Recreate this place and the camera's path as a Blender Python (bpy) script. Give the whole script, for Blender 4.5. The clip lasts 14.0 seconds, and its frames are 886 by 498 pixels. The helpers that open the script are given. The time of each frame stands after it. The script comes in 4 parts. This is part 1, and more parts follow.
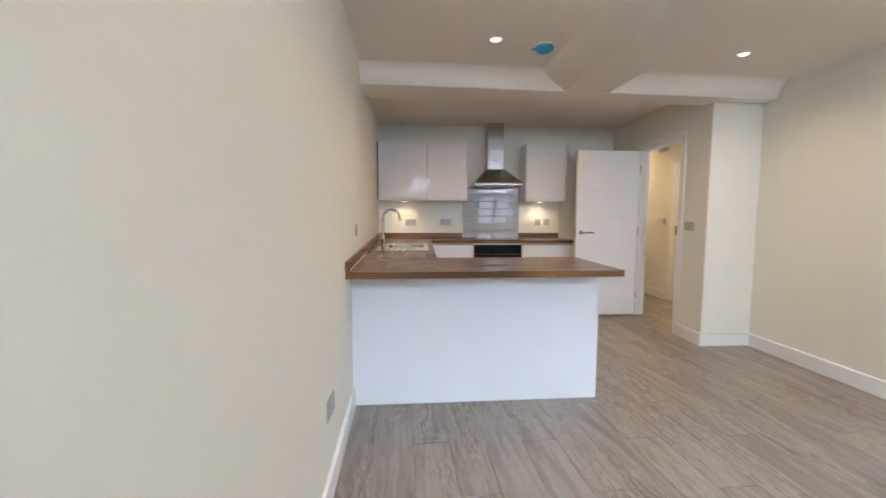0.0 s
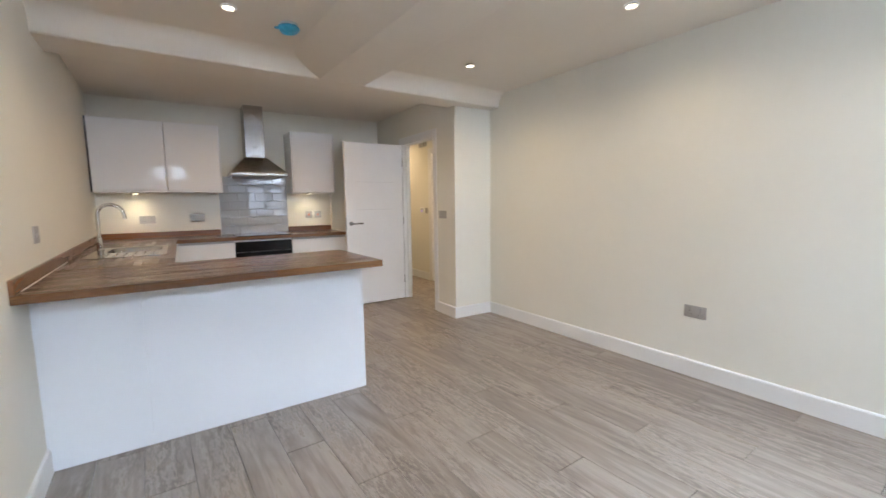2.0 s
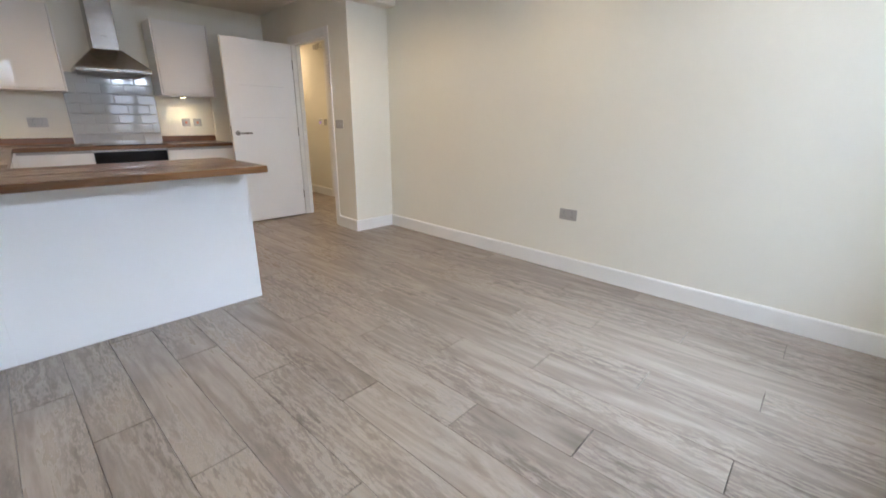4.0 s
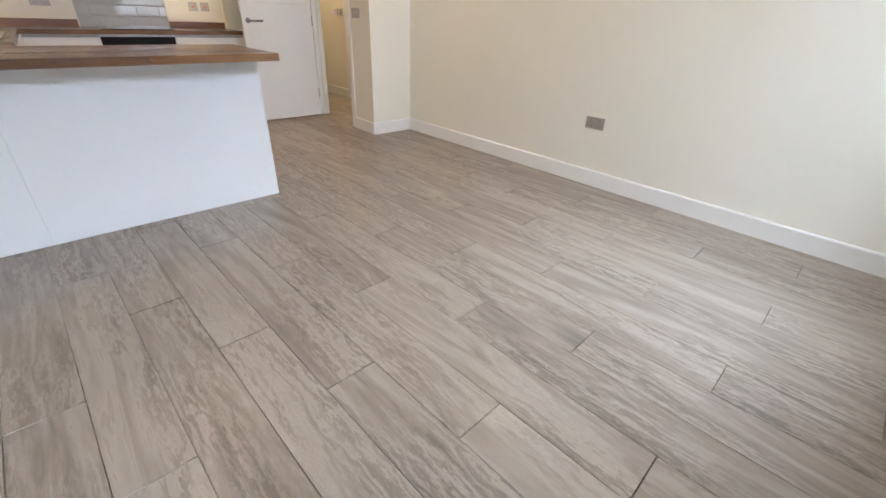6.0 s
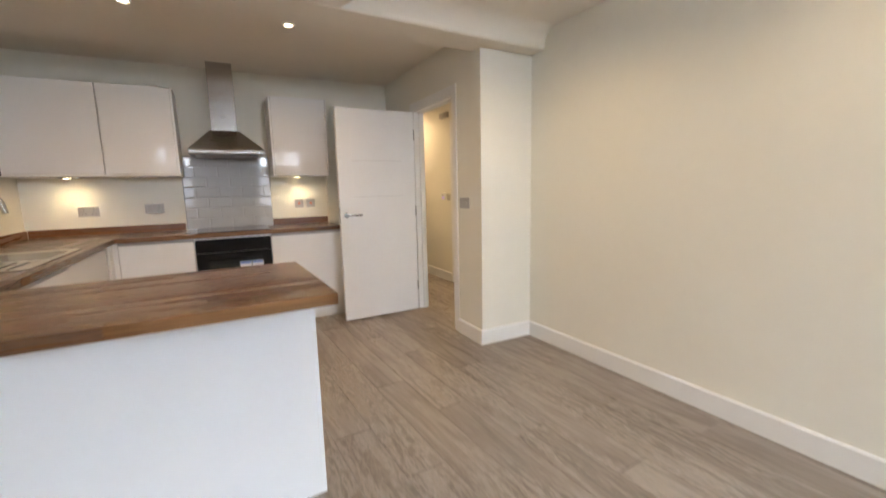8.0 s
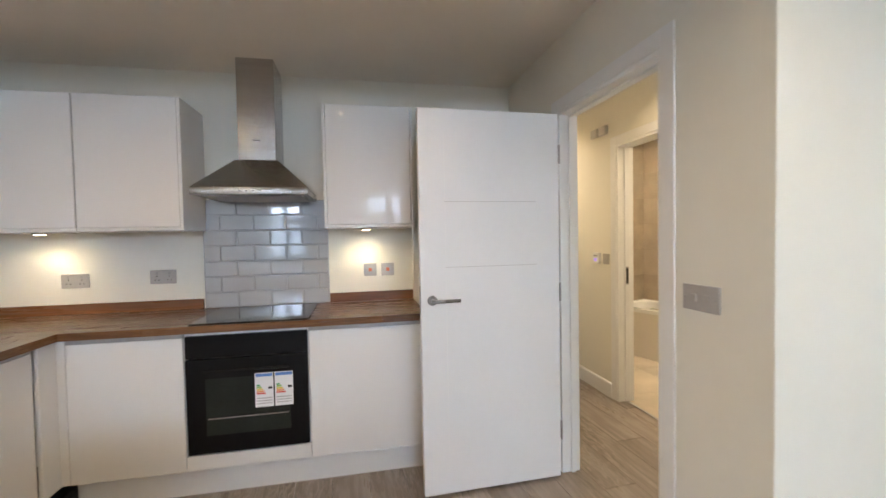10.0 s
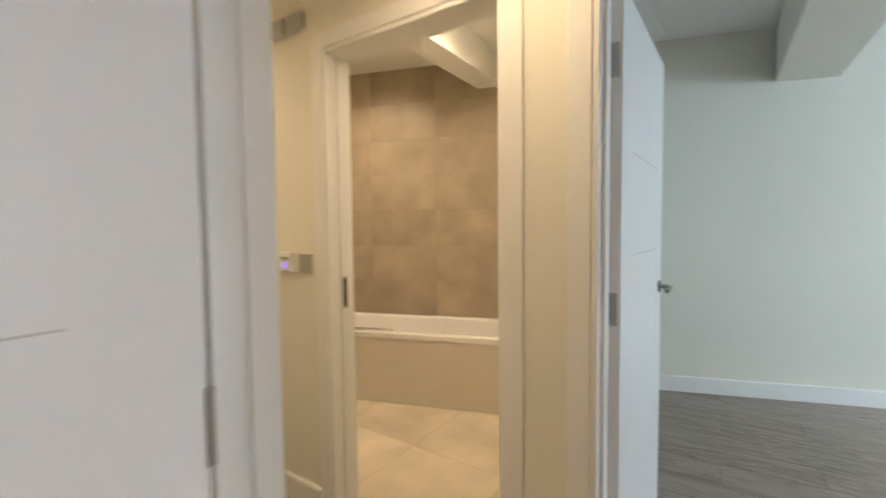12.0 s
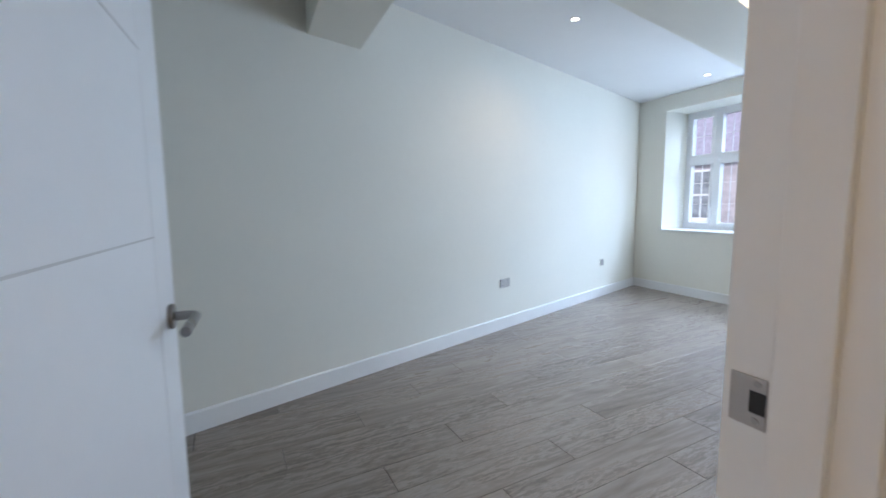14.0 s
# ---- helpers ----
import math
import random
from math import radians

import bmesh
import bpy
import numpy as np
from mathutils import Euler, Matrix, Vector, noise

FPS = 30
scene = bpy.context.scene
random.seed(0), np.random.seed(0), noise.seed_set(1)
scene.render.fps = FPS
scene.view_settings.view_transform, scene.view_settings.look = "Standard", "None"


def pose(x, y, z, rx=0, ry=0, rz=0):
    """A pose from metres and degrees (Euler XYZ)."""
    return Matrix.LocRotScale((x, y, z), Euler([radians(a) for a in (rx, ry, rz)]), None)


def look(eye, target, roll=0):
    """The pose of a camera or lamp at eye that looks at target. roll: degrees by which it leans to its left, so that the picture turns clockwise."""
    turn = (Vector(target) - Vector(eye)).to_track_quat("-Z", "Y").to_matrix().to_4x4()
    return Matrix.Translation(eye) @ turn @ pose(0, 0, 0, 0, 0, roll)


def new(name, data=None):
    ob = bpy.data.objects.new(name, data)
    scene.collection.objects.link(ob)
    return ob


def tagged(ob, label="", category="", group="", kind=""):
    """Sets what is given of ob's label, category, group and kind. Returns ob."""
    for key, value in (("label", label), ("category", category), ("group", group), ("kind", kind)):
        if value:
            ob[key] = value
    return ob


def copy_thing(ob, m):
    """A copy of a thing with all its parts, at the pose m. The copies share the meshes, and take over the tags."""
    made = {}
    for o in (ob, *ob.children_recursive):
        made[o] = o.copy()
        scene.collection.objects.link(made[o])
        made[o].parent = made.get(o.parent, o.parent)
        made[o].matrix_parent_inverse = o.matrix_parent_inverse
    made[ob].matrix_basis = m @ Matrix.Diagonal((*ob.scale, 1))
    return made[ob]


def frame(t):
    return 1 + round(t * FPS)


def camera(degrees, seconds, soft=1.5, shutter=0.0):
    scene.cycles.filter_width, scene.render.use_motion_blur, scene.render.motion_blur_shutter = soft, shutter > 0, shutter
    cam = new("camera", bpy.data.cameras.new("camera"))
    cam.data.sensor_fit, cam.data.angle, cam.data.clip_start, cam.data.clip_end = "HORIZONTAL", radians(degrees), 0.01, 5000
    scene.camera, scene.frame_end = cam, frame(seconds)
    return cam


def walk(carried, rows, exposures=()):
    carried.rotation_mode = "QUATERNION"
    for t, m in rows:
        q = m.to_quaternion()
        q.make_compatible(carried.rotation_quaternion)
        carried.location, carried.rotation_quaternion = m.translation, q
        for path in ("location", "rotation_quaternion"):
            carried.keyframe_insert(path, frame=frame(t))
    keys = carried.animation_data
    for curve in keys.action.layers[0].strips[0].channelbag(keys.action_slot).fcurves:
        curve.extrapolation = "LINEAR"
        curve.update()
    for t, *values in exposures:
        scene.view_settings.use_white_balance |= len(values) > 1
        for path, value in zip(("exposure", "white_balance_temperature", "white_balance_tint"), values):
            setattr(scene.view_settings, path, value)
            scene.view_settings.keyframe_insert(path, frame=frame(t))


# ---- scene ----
cam = camera(94.0, 14.0, shutter=0.35)
PATH = [
    (0, (0.431, 0.564, 1.248), (0.534, 2.554, 1.073), 0.2),
    (0.5, (0.488, 0.566, 1.248), (0.866, 2.52, 1.056), -0.0),
    (1, (0.549, 0.587, 1.25), (1.179, 2.474, 1.042), -0.3),
    (1.5, (0.605, 0.625, 1.252), (1.461, 2.419, 1.033), -0.5),
    (2, (0.611, 0.601, 1.26), (1.667, 2.284, 1.035), -0.8),
    (2.5, (0.643, 0.545, 1.263), (1.853, 2.118, 1.017), -0.9),
    (3, (0.67, 0.491, 1.263), (1.985, 1.968, 0.962), -0.6),
    (3.5, (0.676, 0.475, 1.236), (2.018, 1.894, 0.802), -0.2),
    (4, (0.662, 0.454, 1.177), (1.995, 1.821, 0.58), 0.5),
    (4.2, (0.654, 0.446, 1.156), (1.975, 1.791, 0.488), 0.7),
    (6.3, (0.668, 0.438, 1.098), (1.81, 1.751, 0.112), 2.1),
    (6.5, (0.73, 0.506, 1.085), (1.855, 1.867, 0.147), 1.3),
    (7, (0.894, 0.773, 1.141), (1.983, 2.26, 0.365), 0.5),
    (7.5, (1.081, 1.159, 1.206), (2.115, 2.78, 0.657), -0.4),
    (8, (1.331, 1.596, 1.247), (2.249, 3.349, 0.956), -1.3),
    (8.2, (1.405, 1.79, 1.233), (2.29, 3.575, 1.061), -0.9),
    (10.3, (2.064, 3.625, 1.349), (2.437, 5.589, 1.289), -1.3),
    (10.5, (2.128, 3.81, 1.341), (2.596, 5.753, 1.288), -1.5),
    (10.6, (2.165, 3.896, 1.346), (2.687, 5.825, 1.282), -1.2),
    (11, (2.283, 4.265, 1.326), (3.113, 6.083, 1.27), -1.2),
    (11.5, (2.498, 4.63, 1.312), (3.757, 6.183, 1.244), -0.8),
    (12, (2.771, 4.882, 1.279), (4.431, 5.993, 1.181), -0.6),
    (12.2, (2.881, 4.963, 1.265), (4.68, 5.829, 1.151), -0.5),
    (12.5, (3.017, 5.039, 1.261), (4.953, 5.52, 1.114), -0.7),
    (13, (3.281, 5.05, 1.246), (5.271, 4.981, 1.058), -1.1),
    (13.5, (3.542, 4.995, 1.234), (5.463, 4.48, 1.022), -0.6),
    (13.7, (3.648, 4.98, 1.236), (5.526, 4.323, 1.025), -0.5),
    (14, (3.805, 4.935, 1.241), (5.612, 4.105, 1.027), -0.5),
]
walk(cam, [(t, look(*v)) for t, *v in PATH], [(0, 0.08, 6400, 9), (1.5, 0.06, 6400, 8), (3, -0.02, 6400, 8), (4.2, -0.04, 6450, 8), (6.5, 0.08, 6750, 9), (7.0, 0.06, 6850, 9), (8, 0.15, 7050, 9), (10.5, 0.33, 6000, 5), (11.1, 0.05, 6250, 5), (11.5, -0.02, 6350, 6), (12, 0.04, 6500, 6), (12.5, 0.1, 6300, 8), (13.2, -0.02, 6200, 9), (14, -0.42, 5950, 13)])

# ---- world, daylight and lamps ----
scene.view_settings.exposure = 0.0
world = bpy.data.worlds.new("sky")
scene.world = world
world.use_nodes = True
wn = world.node_tree.nodes
sky = wn.new("ShaderNodeTexSky")
sky.sky_type, sky.sun_disc = "NISHITA", False
sky.sun_elevation, sky.sun_rotation = radians(38), radians(20)
wn["Background"].inputs[1].default_value = 0.12
world.node_tree.links.new(sky.outputs[0], wn["Background"].inputs[0])


def lamp(name, kind, m, watts, colour, **more):
    data = bpy.data.lights.new(name, kind)
    data.energy, data.color = watts, colour
    for key, value in more.items():
        if key == "size": data.size = value
        if key == "size_y": data.shape, data.size_y = "RECTANGLE", value
        if key == "spot": data.spot_size = radians(value)
        if key == "blend": data.spot_blend = value
        if key == "soft": data.shadow_soft_size = value
        if key == "spread": data.spread = radians(value)
        if key == "angle": data.angle = radians(value)
    ob = new(name, data)
    ob.matrix_world = m
    return ob


DAY = (0.68, 0.80, 1.0)
WARM = (1.0, 0.765, 0.52)
KITCHEN_WARM = (1.0, 0.65, 0.35)
HALL_WARM = (1.0, 0.72, 0.45)
lamp("sun", "SUN", look((0, 0, 0), (0.25, -0.75, -0.6)), 5.0, (1.0, 0.97, 0.94), angle=12)
for wx, ww, aim, watts in ((0.40, 1.0, 0.45, 285), (2.60, 1.25, 2.45, 385)):
    lamp("window_daylight", "AREA", look((wx, -0.98, 2.42), (aim, -0.12, 1.42)), watts, DAY, size=ww, size_y=1.5, spread=165)
    lamp("window_daylight", "AREA", look((wx, -0.70, 1.60), (wx, 0.30, 1.60)), 14 * ww, DAY, size=ww, size_y=1.6)
lamp("window_daylight", "AREA", look((5.45, -0.62, 1.65), (5.6, 3, 1.3)), 112, (0.60, 0.78, 1.0), size=1.35, size_y=1.5)
lamp("sky_daylight", "AREA", look((5.5, -7.0, 7.5), (6.6, 0.0, 1.4)), 3600, (0.60, 0.78, 1.0), size=9.0, size_y=5.0)

# living room, kitchen, hall, bathroom, bedroom downlights: x, y, ceiling height, watts
DOWNLIGHTS = [(0.92, 3.37, 2.39, 6.5), (2.73, 3.51, 2.39, 6.5), (2.92, 2.17, 2.39, 4.5), (0.86, 2.15, 2.39, 3), (0.82, 0.95, 2.39, 3), (2.95, 0.85, 2.39, 3),
              (0.90, 4.84, 2.41, 4.5), (1.84, 4.83, 2.41, 4.5), (3.56, 5.45, 2.42, 8.2), (3.56, 7.2, 2.42, 9),
              (4.85, 7.2, 2.66, 15), (4.9, 6.0, 2.66, 12.5), (6.46, 2.56, 2.68, 5.5), (6.96, 0.18, 2.68, 4), (5.0, 2.3, 2.68, 11)]
for x, y, z, w in DOWNLIGHTS:
    lamp("downlight_beam", "SPOT", pose(x, y, z - 0.03), w * 4.25, KITCHEN_WARM if z == 2.41 else HALL_WARM if z == 2.42 else WARM, spot=160, blend=1.0, soft=0.022)
UNDERLIGHTS = [(0.205, 6.09, 1.385), (2.015, 6.09, 1.385)]
for x, y, z in UNDERLIGHTS:
    lamp("cabinet_light_beam", "SPOT", pose(x, y, z - 0.012), 4.6, (1.0, 0.76, 0.46), spot=168, blend=1.0, soft=0.025)


# ---- materials ----
def material(name, colour, rough=0.5, metal=0.0, vary=0.05, scale=3.0, bump=0.0, bscale=200.0, stretch=(1, 1, 1), spread=0.0, coat=0.0, spec=0.5, fine=0.35):
    m = bpy.data.materials.new(name)
    m.use_nodes = True
    n, l = m.node_tree.nodes, m.node_tree.links
    b = n["Principled BSDF"]
    b.inputs["Roughness"].default_value, b.inputs["Metallic"].default_value = rough, metal
    b.inputs["Coat Weight"].default_value, b.inputs["Coat Roughness"].default_value = coat, 0.04
    b.inputs["Specular IOR Level"].default_value = spec
    co = n.new("ShaderNodeTexCoord")
    mp = n.new("ShaderNodeMapping")
    mp.inputs["Scale"].default_value = stretch
    l.new(co.outputs["Object"], mp.inputs[0])
    big, small = n.new("ShaderNodeTexNoise"), n.new("ShaderNodeTexNoise")
    big.inputs["Scale"].default_value, big.inputs["Detail"].default_value = scale, 4
    small.inputs["Scale"].default_value, small.inputs["Detail"].default_value = scale * 14, 3
    for t in (big, small): l.new(mp.outputs[0], t.inputs[0])
    mix = n.new("ShaderNodeMath"); mix.operation = "MULTIPLY_ADD"
    l.new(small.outputs[0], mix.inputs[0]); mix.inputs[1].default_value = fine
    l.new(big.outputs[0], mix.inputs[2])
    last = mix
    if spread:
        info = n.new("ShaderNodeObjectInfo")
        off = n.new("ShaderNodeVectorMath"); off.operation = "MULTIPLY_ADD"
        l.new(info.outputs["Random"], off.inputs[0]); off.inputs[1].default_value = (37.0, 19.0, 53.0)
        l.new(mp.outputs[0], off.inputs[2])
        for t in (big, small): l.new(off.outputs[0], t.inputs[0])
        add = n.new("ShaderNodeMath"); add.operation = "MULTIPLY_ADD"
        l.new(info.outputs["Random"], add.inputs[0]); add.inputs[1].default_value = spread
        l.new(mix.outputs[0], add.inputs[2]); last = add
    ramp = n.new("ShaderNodeValToRGB")
    mid = 0.5 + fine / 2 + spread / 2
    ramp.color_ramp.elements[0].position, ramp.color_ramp.elements[1].position = mid - 0.25, min(1, mid + 0.25)
    ramp.color_ramp.elements[0].color = (*[c * (1 - vary) for c in colour], 1)
    ramp.color_ramp.elements[1].color = (*[min(1, c * (1 + vary)) for c in colour], 1)
    l.new(last.outputs[0], ramp.inputs[0]); l.new(ramp.outputs[0], b.inputs["Base Color"])
    if bump:
        fine = n.new("ShaderNodeTexNoise"); fine.inputs["Scale"].default_value = bscale; fine.inputs["Detail"].default_value = 3
        l.new(mp.outputs[0], fine.inputs[0])
        bp = n.new("ShaderNodeBump"); bp.inputs["Strength"].default_value, bp.inputs["Distance"].default_value = bump, 0.002
        l.new(fine.outputs[0], bp.inputs["Height"]); l.new(bp.outputs[0], b.inputs["Normal"])
    rr = n.new("ShaderNodeMapRange")
    rr.inputs["To Min"].default_value, rr.inputs["To Max"].default_value = max(0.02, rough * 0.85), min(1, rough * 1.15)
    l.new(big.outputs[0], rr.inputs[0]); l.new(rr.outputs[0], b.inputs["Roughness"])
    return m


def wood(name, dark, mid, light, rough, grain, rings, spread, along="y", streak=0.0, bump=0.15, ratio=0.07, oak=0.0):
    """Grain that runs along one axis; the phase and the tone change from piece to piece."""
    m = bpy.data.materials.new(name)
    m.use_nodes = True
    n, l = m.node_tree.nodes, m.node_tree.links
    b = n["Principled BSDF"]
    co, mp, info = n.new("ShaderNodeTexCoord"), n.new("ShaderNodeMapping"), n.new("ShaderNodeObjectInfo")
    sc = [grain, grain, grain]
    sc["xyz".index(along)] = grain * ratio
    mp.inputs["Scale"].default_value = sc
    off = n.new("ShaderNodeVectorMath"); off.operation = "SCALE"; off.inputs[0].default_value = (31.0, 17.0, 53.0)
    l.new(info.outputs["Random"], off.inputs["Scale"])
    add = n.new("ShaderNodeVectorMath"); add.operation = "ADD"
    l.new(co.outputs["Object"], mp.inputs[0])
    l.new(mp.outputs[0], add.inputs[0]); l.new(off.outputs[0], add.inputs[1])
    a, f, s = n.new("ShaderNodeTexNoise"), n.new("ShaderNodeTexNoise"), n.new("ShaderNodeTexNoise")
    a.inputs["Scale"].default_value, a.inputs["Detail"].default_value, a.inputs["Distortion"].default_value = rings, 7, 2.2
    f.inputs["Scale"].default_value, f.inputs["Detail"].default_value = rings * 7, 5
    s.inputs["Scale"].default_value, s.inputs["Detail"].default_value = rings * 0.35, 2
    for t in (a, f, s): l.new(add.outputs[0], t.inputs[0])
    m1 = n.new("ShaderNodeMath"); m1.operation = "MULTIPLY_ADD"; m1.inputs[1].default_value = 0.34
    l.new(f.outputs[0], m1.inputs[0]); l.new(a.outputs[0], m1.inputs[2])
    if oak:
        wm = n.new("ShaderNodeMapping"); wm.inputs["Scale"].default_value = (1, 0.22, 1)
        l.new(co.outputs["Object"], wm.inputs[0])
        wa = n.new("ShaderNodeVectorMath"); wa.operation = "ADD"
        l.new(wm.outputs[0], wa.inputs[0]); l.new(off.outputs[0], wa.inputs[1])
        wave = n.new("ShaderNodeTexWave"); wave.bands_direction = "X"
        wave.inputs["Scale"].default_value, wave.inputs["Distortion"].default_value = 6.0, 19.0
        wave.inputs["Detail"].default_value, wave.inputs["Detail Scale"].default_value, wave.inputs["Detail Roughness"].default_value = 5.0, 2.2, 0.7
        l.new(wa.outputs[0], wave.inputs[0])
        fl = n.new("ShaderNodeMath"); fl.operation = "MULTIPLY_ADD"; fl.inputs[1].default_value = oak
        patch = n.new("ShaderNodeTexNoise"); patch.inputs["Scale"].default_value, patch.inputs["Detail"].default_value = 3.2, 2
        l.new(wa.outputs[0], patch.inputs[0])
        where = n.new("ShaderNodeMapRange"); where.inputs["From Min"].default_value, where.inputs["From Max"].default_value = 0.42, 0.60
        l.new(patch.outputs[0], where.inputs[0])
        mid_wave = n.new("ShaderNodeMath"); mid_wave.operation = "SUBTRACT"; mid_wave.inputs[1].default_value = 0.5
        l.new(wave.outputs["Fac"], mid_wave.inputs[0])
        cut_wave = n.new("ShaderNodeMath"); cut_wave.operation = "MULTIPLY"
        l.new(mid_wave.outputs[0], cut_wave.inputs[0]); l.new(where.outputs[0], cut_wave.inputs[1])
        l.new(cut_wave.outputs[0], fl.inputs[0]); l.new(m1.outputs[0], fl.inputs[2])
        m1 = fl
    m2 = n.new("ShaderNodeMath"); m2.operation = "MULTIPLY_ADD"; m2.inputs[1].default_value = streak
    l.new(s.outputs[0], m2.inputs[0]); l.new(m1.outputs[0], m2.inputs[2])
    m3 = n.new("ShaderNodeMath"); m3.operation = "MULTIPLY_ADD"; m3.inputs[1].default_value = spread
    l.new(info.outputs["Random"], m3.inputs[0]); l.new(m2.outputs[0], m3.inputs[2])
    ramp = n.new("ShaderNodeValToRGB")
    c = 0.64 + streak / 2 + spread / 2
    e = ramp.color_ramp.elements
    e[0].position, e[1].position = 0.0, 1.0
    e[0].color, e[1].color = (*dark, 1), (*light, 1)
    k = e.new(0.5); k.color = (*mid, 1)
    norm = n.new("ShaderNodeMapRange")
    norm.inputs["From Min"].default_value, norm.inputs["From Max"].default_value = c - 0.36, c + 0.36
    l.new(m3.outputs[0], norm.inputs[0]); l.new(norm.outputs[0], ramp.inputs[0]); l.new(ramp.outputs[0], b.inputs["Base Color"])
    rr = n.new("ShaderNodeMapRange")
    rr.inputs["To Min"].default_value, rr.inputs["To Max"].default_value = rough + 0.08, rough - 0.06
    l.new(norm.outputs[0], rr.inputs[0]); l.new(rr.outputs[0], b.inputs["Roughness"])
    bp = n.new("ShaderNodeBump"); bp.inputs["Strength"].default_value, bp.inputs["Distance"].default_value = bump, 0.001
    l.new(m1.outputs[0], bp.inputs["Height"]); l.new(bp.outputs[0], b.inputs["Normal"])
    return m


def glow(name, colour, strength):
    m = bpy.data.materials.new(name)
    m.use_nodes = True
    b = m.node_tree.nodes["Principled BSDF"]
    b.inputs["Base Color"].default_value = (*colour, 1)
    b.inputs["Emission Color"].default_value, b.inputs["Emission Strength"].default_value = (*colour, 1), strength
    return m


def glass(name, colour=(1, 1, 1), rough=0.0):
    m = bpy.data.materials.new(name)
    m.use_nodes = True
    b = m.node_tree.nodes["Principled BSDF"]
    b.inputs["Base Color"].default_value, b.inputs["Roughness"].default_value = (*colour, 1), rough
    b.inputs["Transmission Weight"].default_value, b.inputs["IOR"].default_value = 1.0, 1.03
    return m


PAINT = material("cream wall paint", (0.80, 0.78, 0.70), 0.75, vary=0.02, scale=1.3, bump=0.08, bscale=260)
CEIL = material("warm ceiling paint", (0.78, 0.725, 0.64), 0.85, vary=0.02, scale=1.0, bump=0.06, bscale=220)
CEIL2 = material("ceiling paint", (0.83, 0.825, 0.81), 0.85, vary=0.02, scale=1.0, bump=0.06, bscale=220)
TRIM = material("white satin trim paint", (0.82, 0.82, 0.81), 0.38, vary=0.02, scale=4, bump=0.03, bscale=90)
DOORP = material("white painted door", (0.80, 0.80, 0.80), 0.36, vary=0.025, scale=2.2, bump=0.04, bscale=120)
GLOSS = material("white gloss cabinet front", (0.80, 0.79, 0.775), 0.022, vary=0.01, scale=2, spec=0.34)
CARC = material("white cabinet carcass", (0.78, 0.77, 0.75), 0.3, vary=0.015, scale=4)
PANEL = material("white back panel", (0.80, 0.825, 0.86), 0.30, vary=0.015, scale=2.5)
HOODSTEEL = material("brushed hood steel", (0.46, 0.445, 0.43), 0.15, 1.0, vary=0.05, scale=5, bump=0.3, bscale=60, stretch=(0.4, 8, 8))
STEEL = material("brushed stainless steel", (0.58, 0.57, 0.56), 0.24, 1.0, vary=0.05, scale=5, bump=0.05, bscale=60, stretch=(0.4, 8, 8))
SINKSTEEL = material("polished sink steel", (0.50, 0.49, 0.475), 0.16, 1.0, vary=0.06, scale=8, bump=0.03, bscale=40)
CHROME = material("polished chrome", (0.56, 0.545, 0.53), 0.07, 1.0, vary=0.02)
LEVERM = material("dark satin nickel", (0.30, 0.29, 0.28), 0.28, 1.0, vary=0.05, scale=20)
SATIN = material("satin nickel", (0.42, 0.40, 0.385), 0.36, 1.0, vary=0.05, scale=20)
PLATE = material("brushed steel switch plate", (0.45, 0.43, 0.41), 0.48, 0.4, vary=0.05, scale=30, stretch=(1, 1, 6))
PLASTIC = material("white plastic", (0.78, 0.78, 0.76), 0.35, vary=0.01)
# the shade inside a door groove, put into the colour
GROOVE = material("groove shade", (0.60, 0.59, 0.58), 0.6, vary=0.03)
GREYPL = material("grey plastic", (0.35, 0.34, 0.33), 0.4, vary=0.03)
BLACK = material("black glass", (0.012, 0.012, 0.013), 0.07, vary=0.1, spec=0.4)
OVENGLASS = material("black oven door glass", (0.010, 0.010, 0.011), 0.22, vary=0.1, spec=0.10)
PANELBLACK = material("black control glass", (0.010, 0.010, 0.011), 0.25, vary=0.1, spec=0.08)
# near-black for seal and print, and for shade painted into gaps and holes
DARK = material("black seal and painted gap shade", (0.02, 0.02, 0.02), 0.6, vary=0.1)
OVEN_IN = material("oven window", (0.022, 0.024, 0.022), 0.2, vary=0.15, scale=6, spec=0.15)
RED = material("red switch marking", (0.62, 0.17, 0.09), 0.4, vary=0.05)
BLUE = material("blue plastic cover", (0.03, 0.30, 0.50), 0.35, vary=0.25, scale=18, bump=0.4, bscale=40)
PAPER = material("white label paper", (0.80, 0.80, 0.80), 0.5, vary=0.02)
METRO = material("white glazed metro tile", (0.47, 0.49, 0.525), 0.05, vary=0.03, scale=5, spread=0.15, spec=0.9, coat=1.0)
GROUT = material("pale grout", (0.60, 0.62, 0.64), 0.85, vary=0.06, scale=30)
STONE = material("beige stone tile", (0.38, 0.315, 0.23), 0.40, vary=0.20, scale=3.4, bump=0.04, bscale=60, spread=0.10, fine=0.14)
MARBLEGROUT = material("cream grout", (0.62, 0.545, 0.43), 0.9, vary=0.1, scale=30)
STONEGROUT = material("brown grout", (0.15, 0.12, 0.09), 0.9, vary=0.1, scale=30)
MARBLE = material("cream marble floor tile", (0.64, 0.56, 0.44), 0.22, vary=0.2, scale=2.6, spread=0.1, bump=0.03, bscale=20, fine=0.1)
BATHW = material("white bath acrylic", (0.82, 0.81, 0.79), 0.12, vary=0.01)
BATHPANEL = material("cream bath panel", (0.68, 0.635, 0.56), 0.35, vary=0.04, scale=3)
UPVC = material("white window frame", (0.82, 0.83, 0.85), 0.3, vary=0.015)
GLASS = glass("window glass")
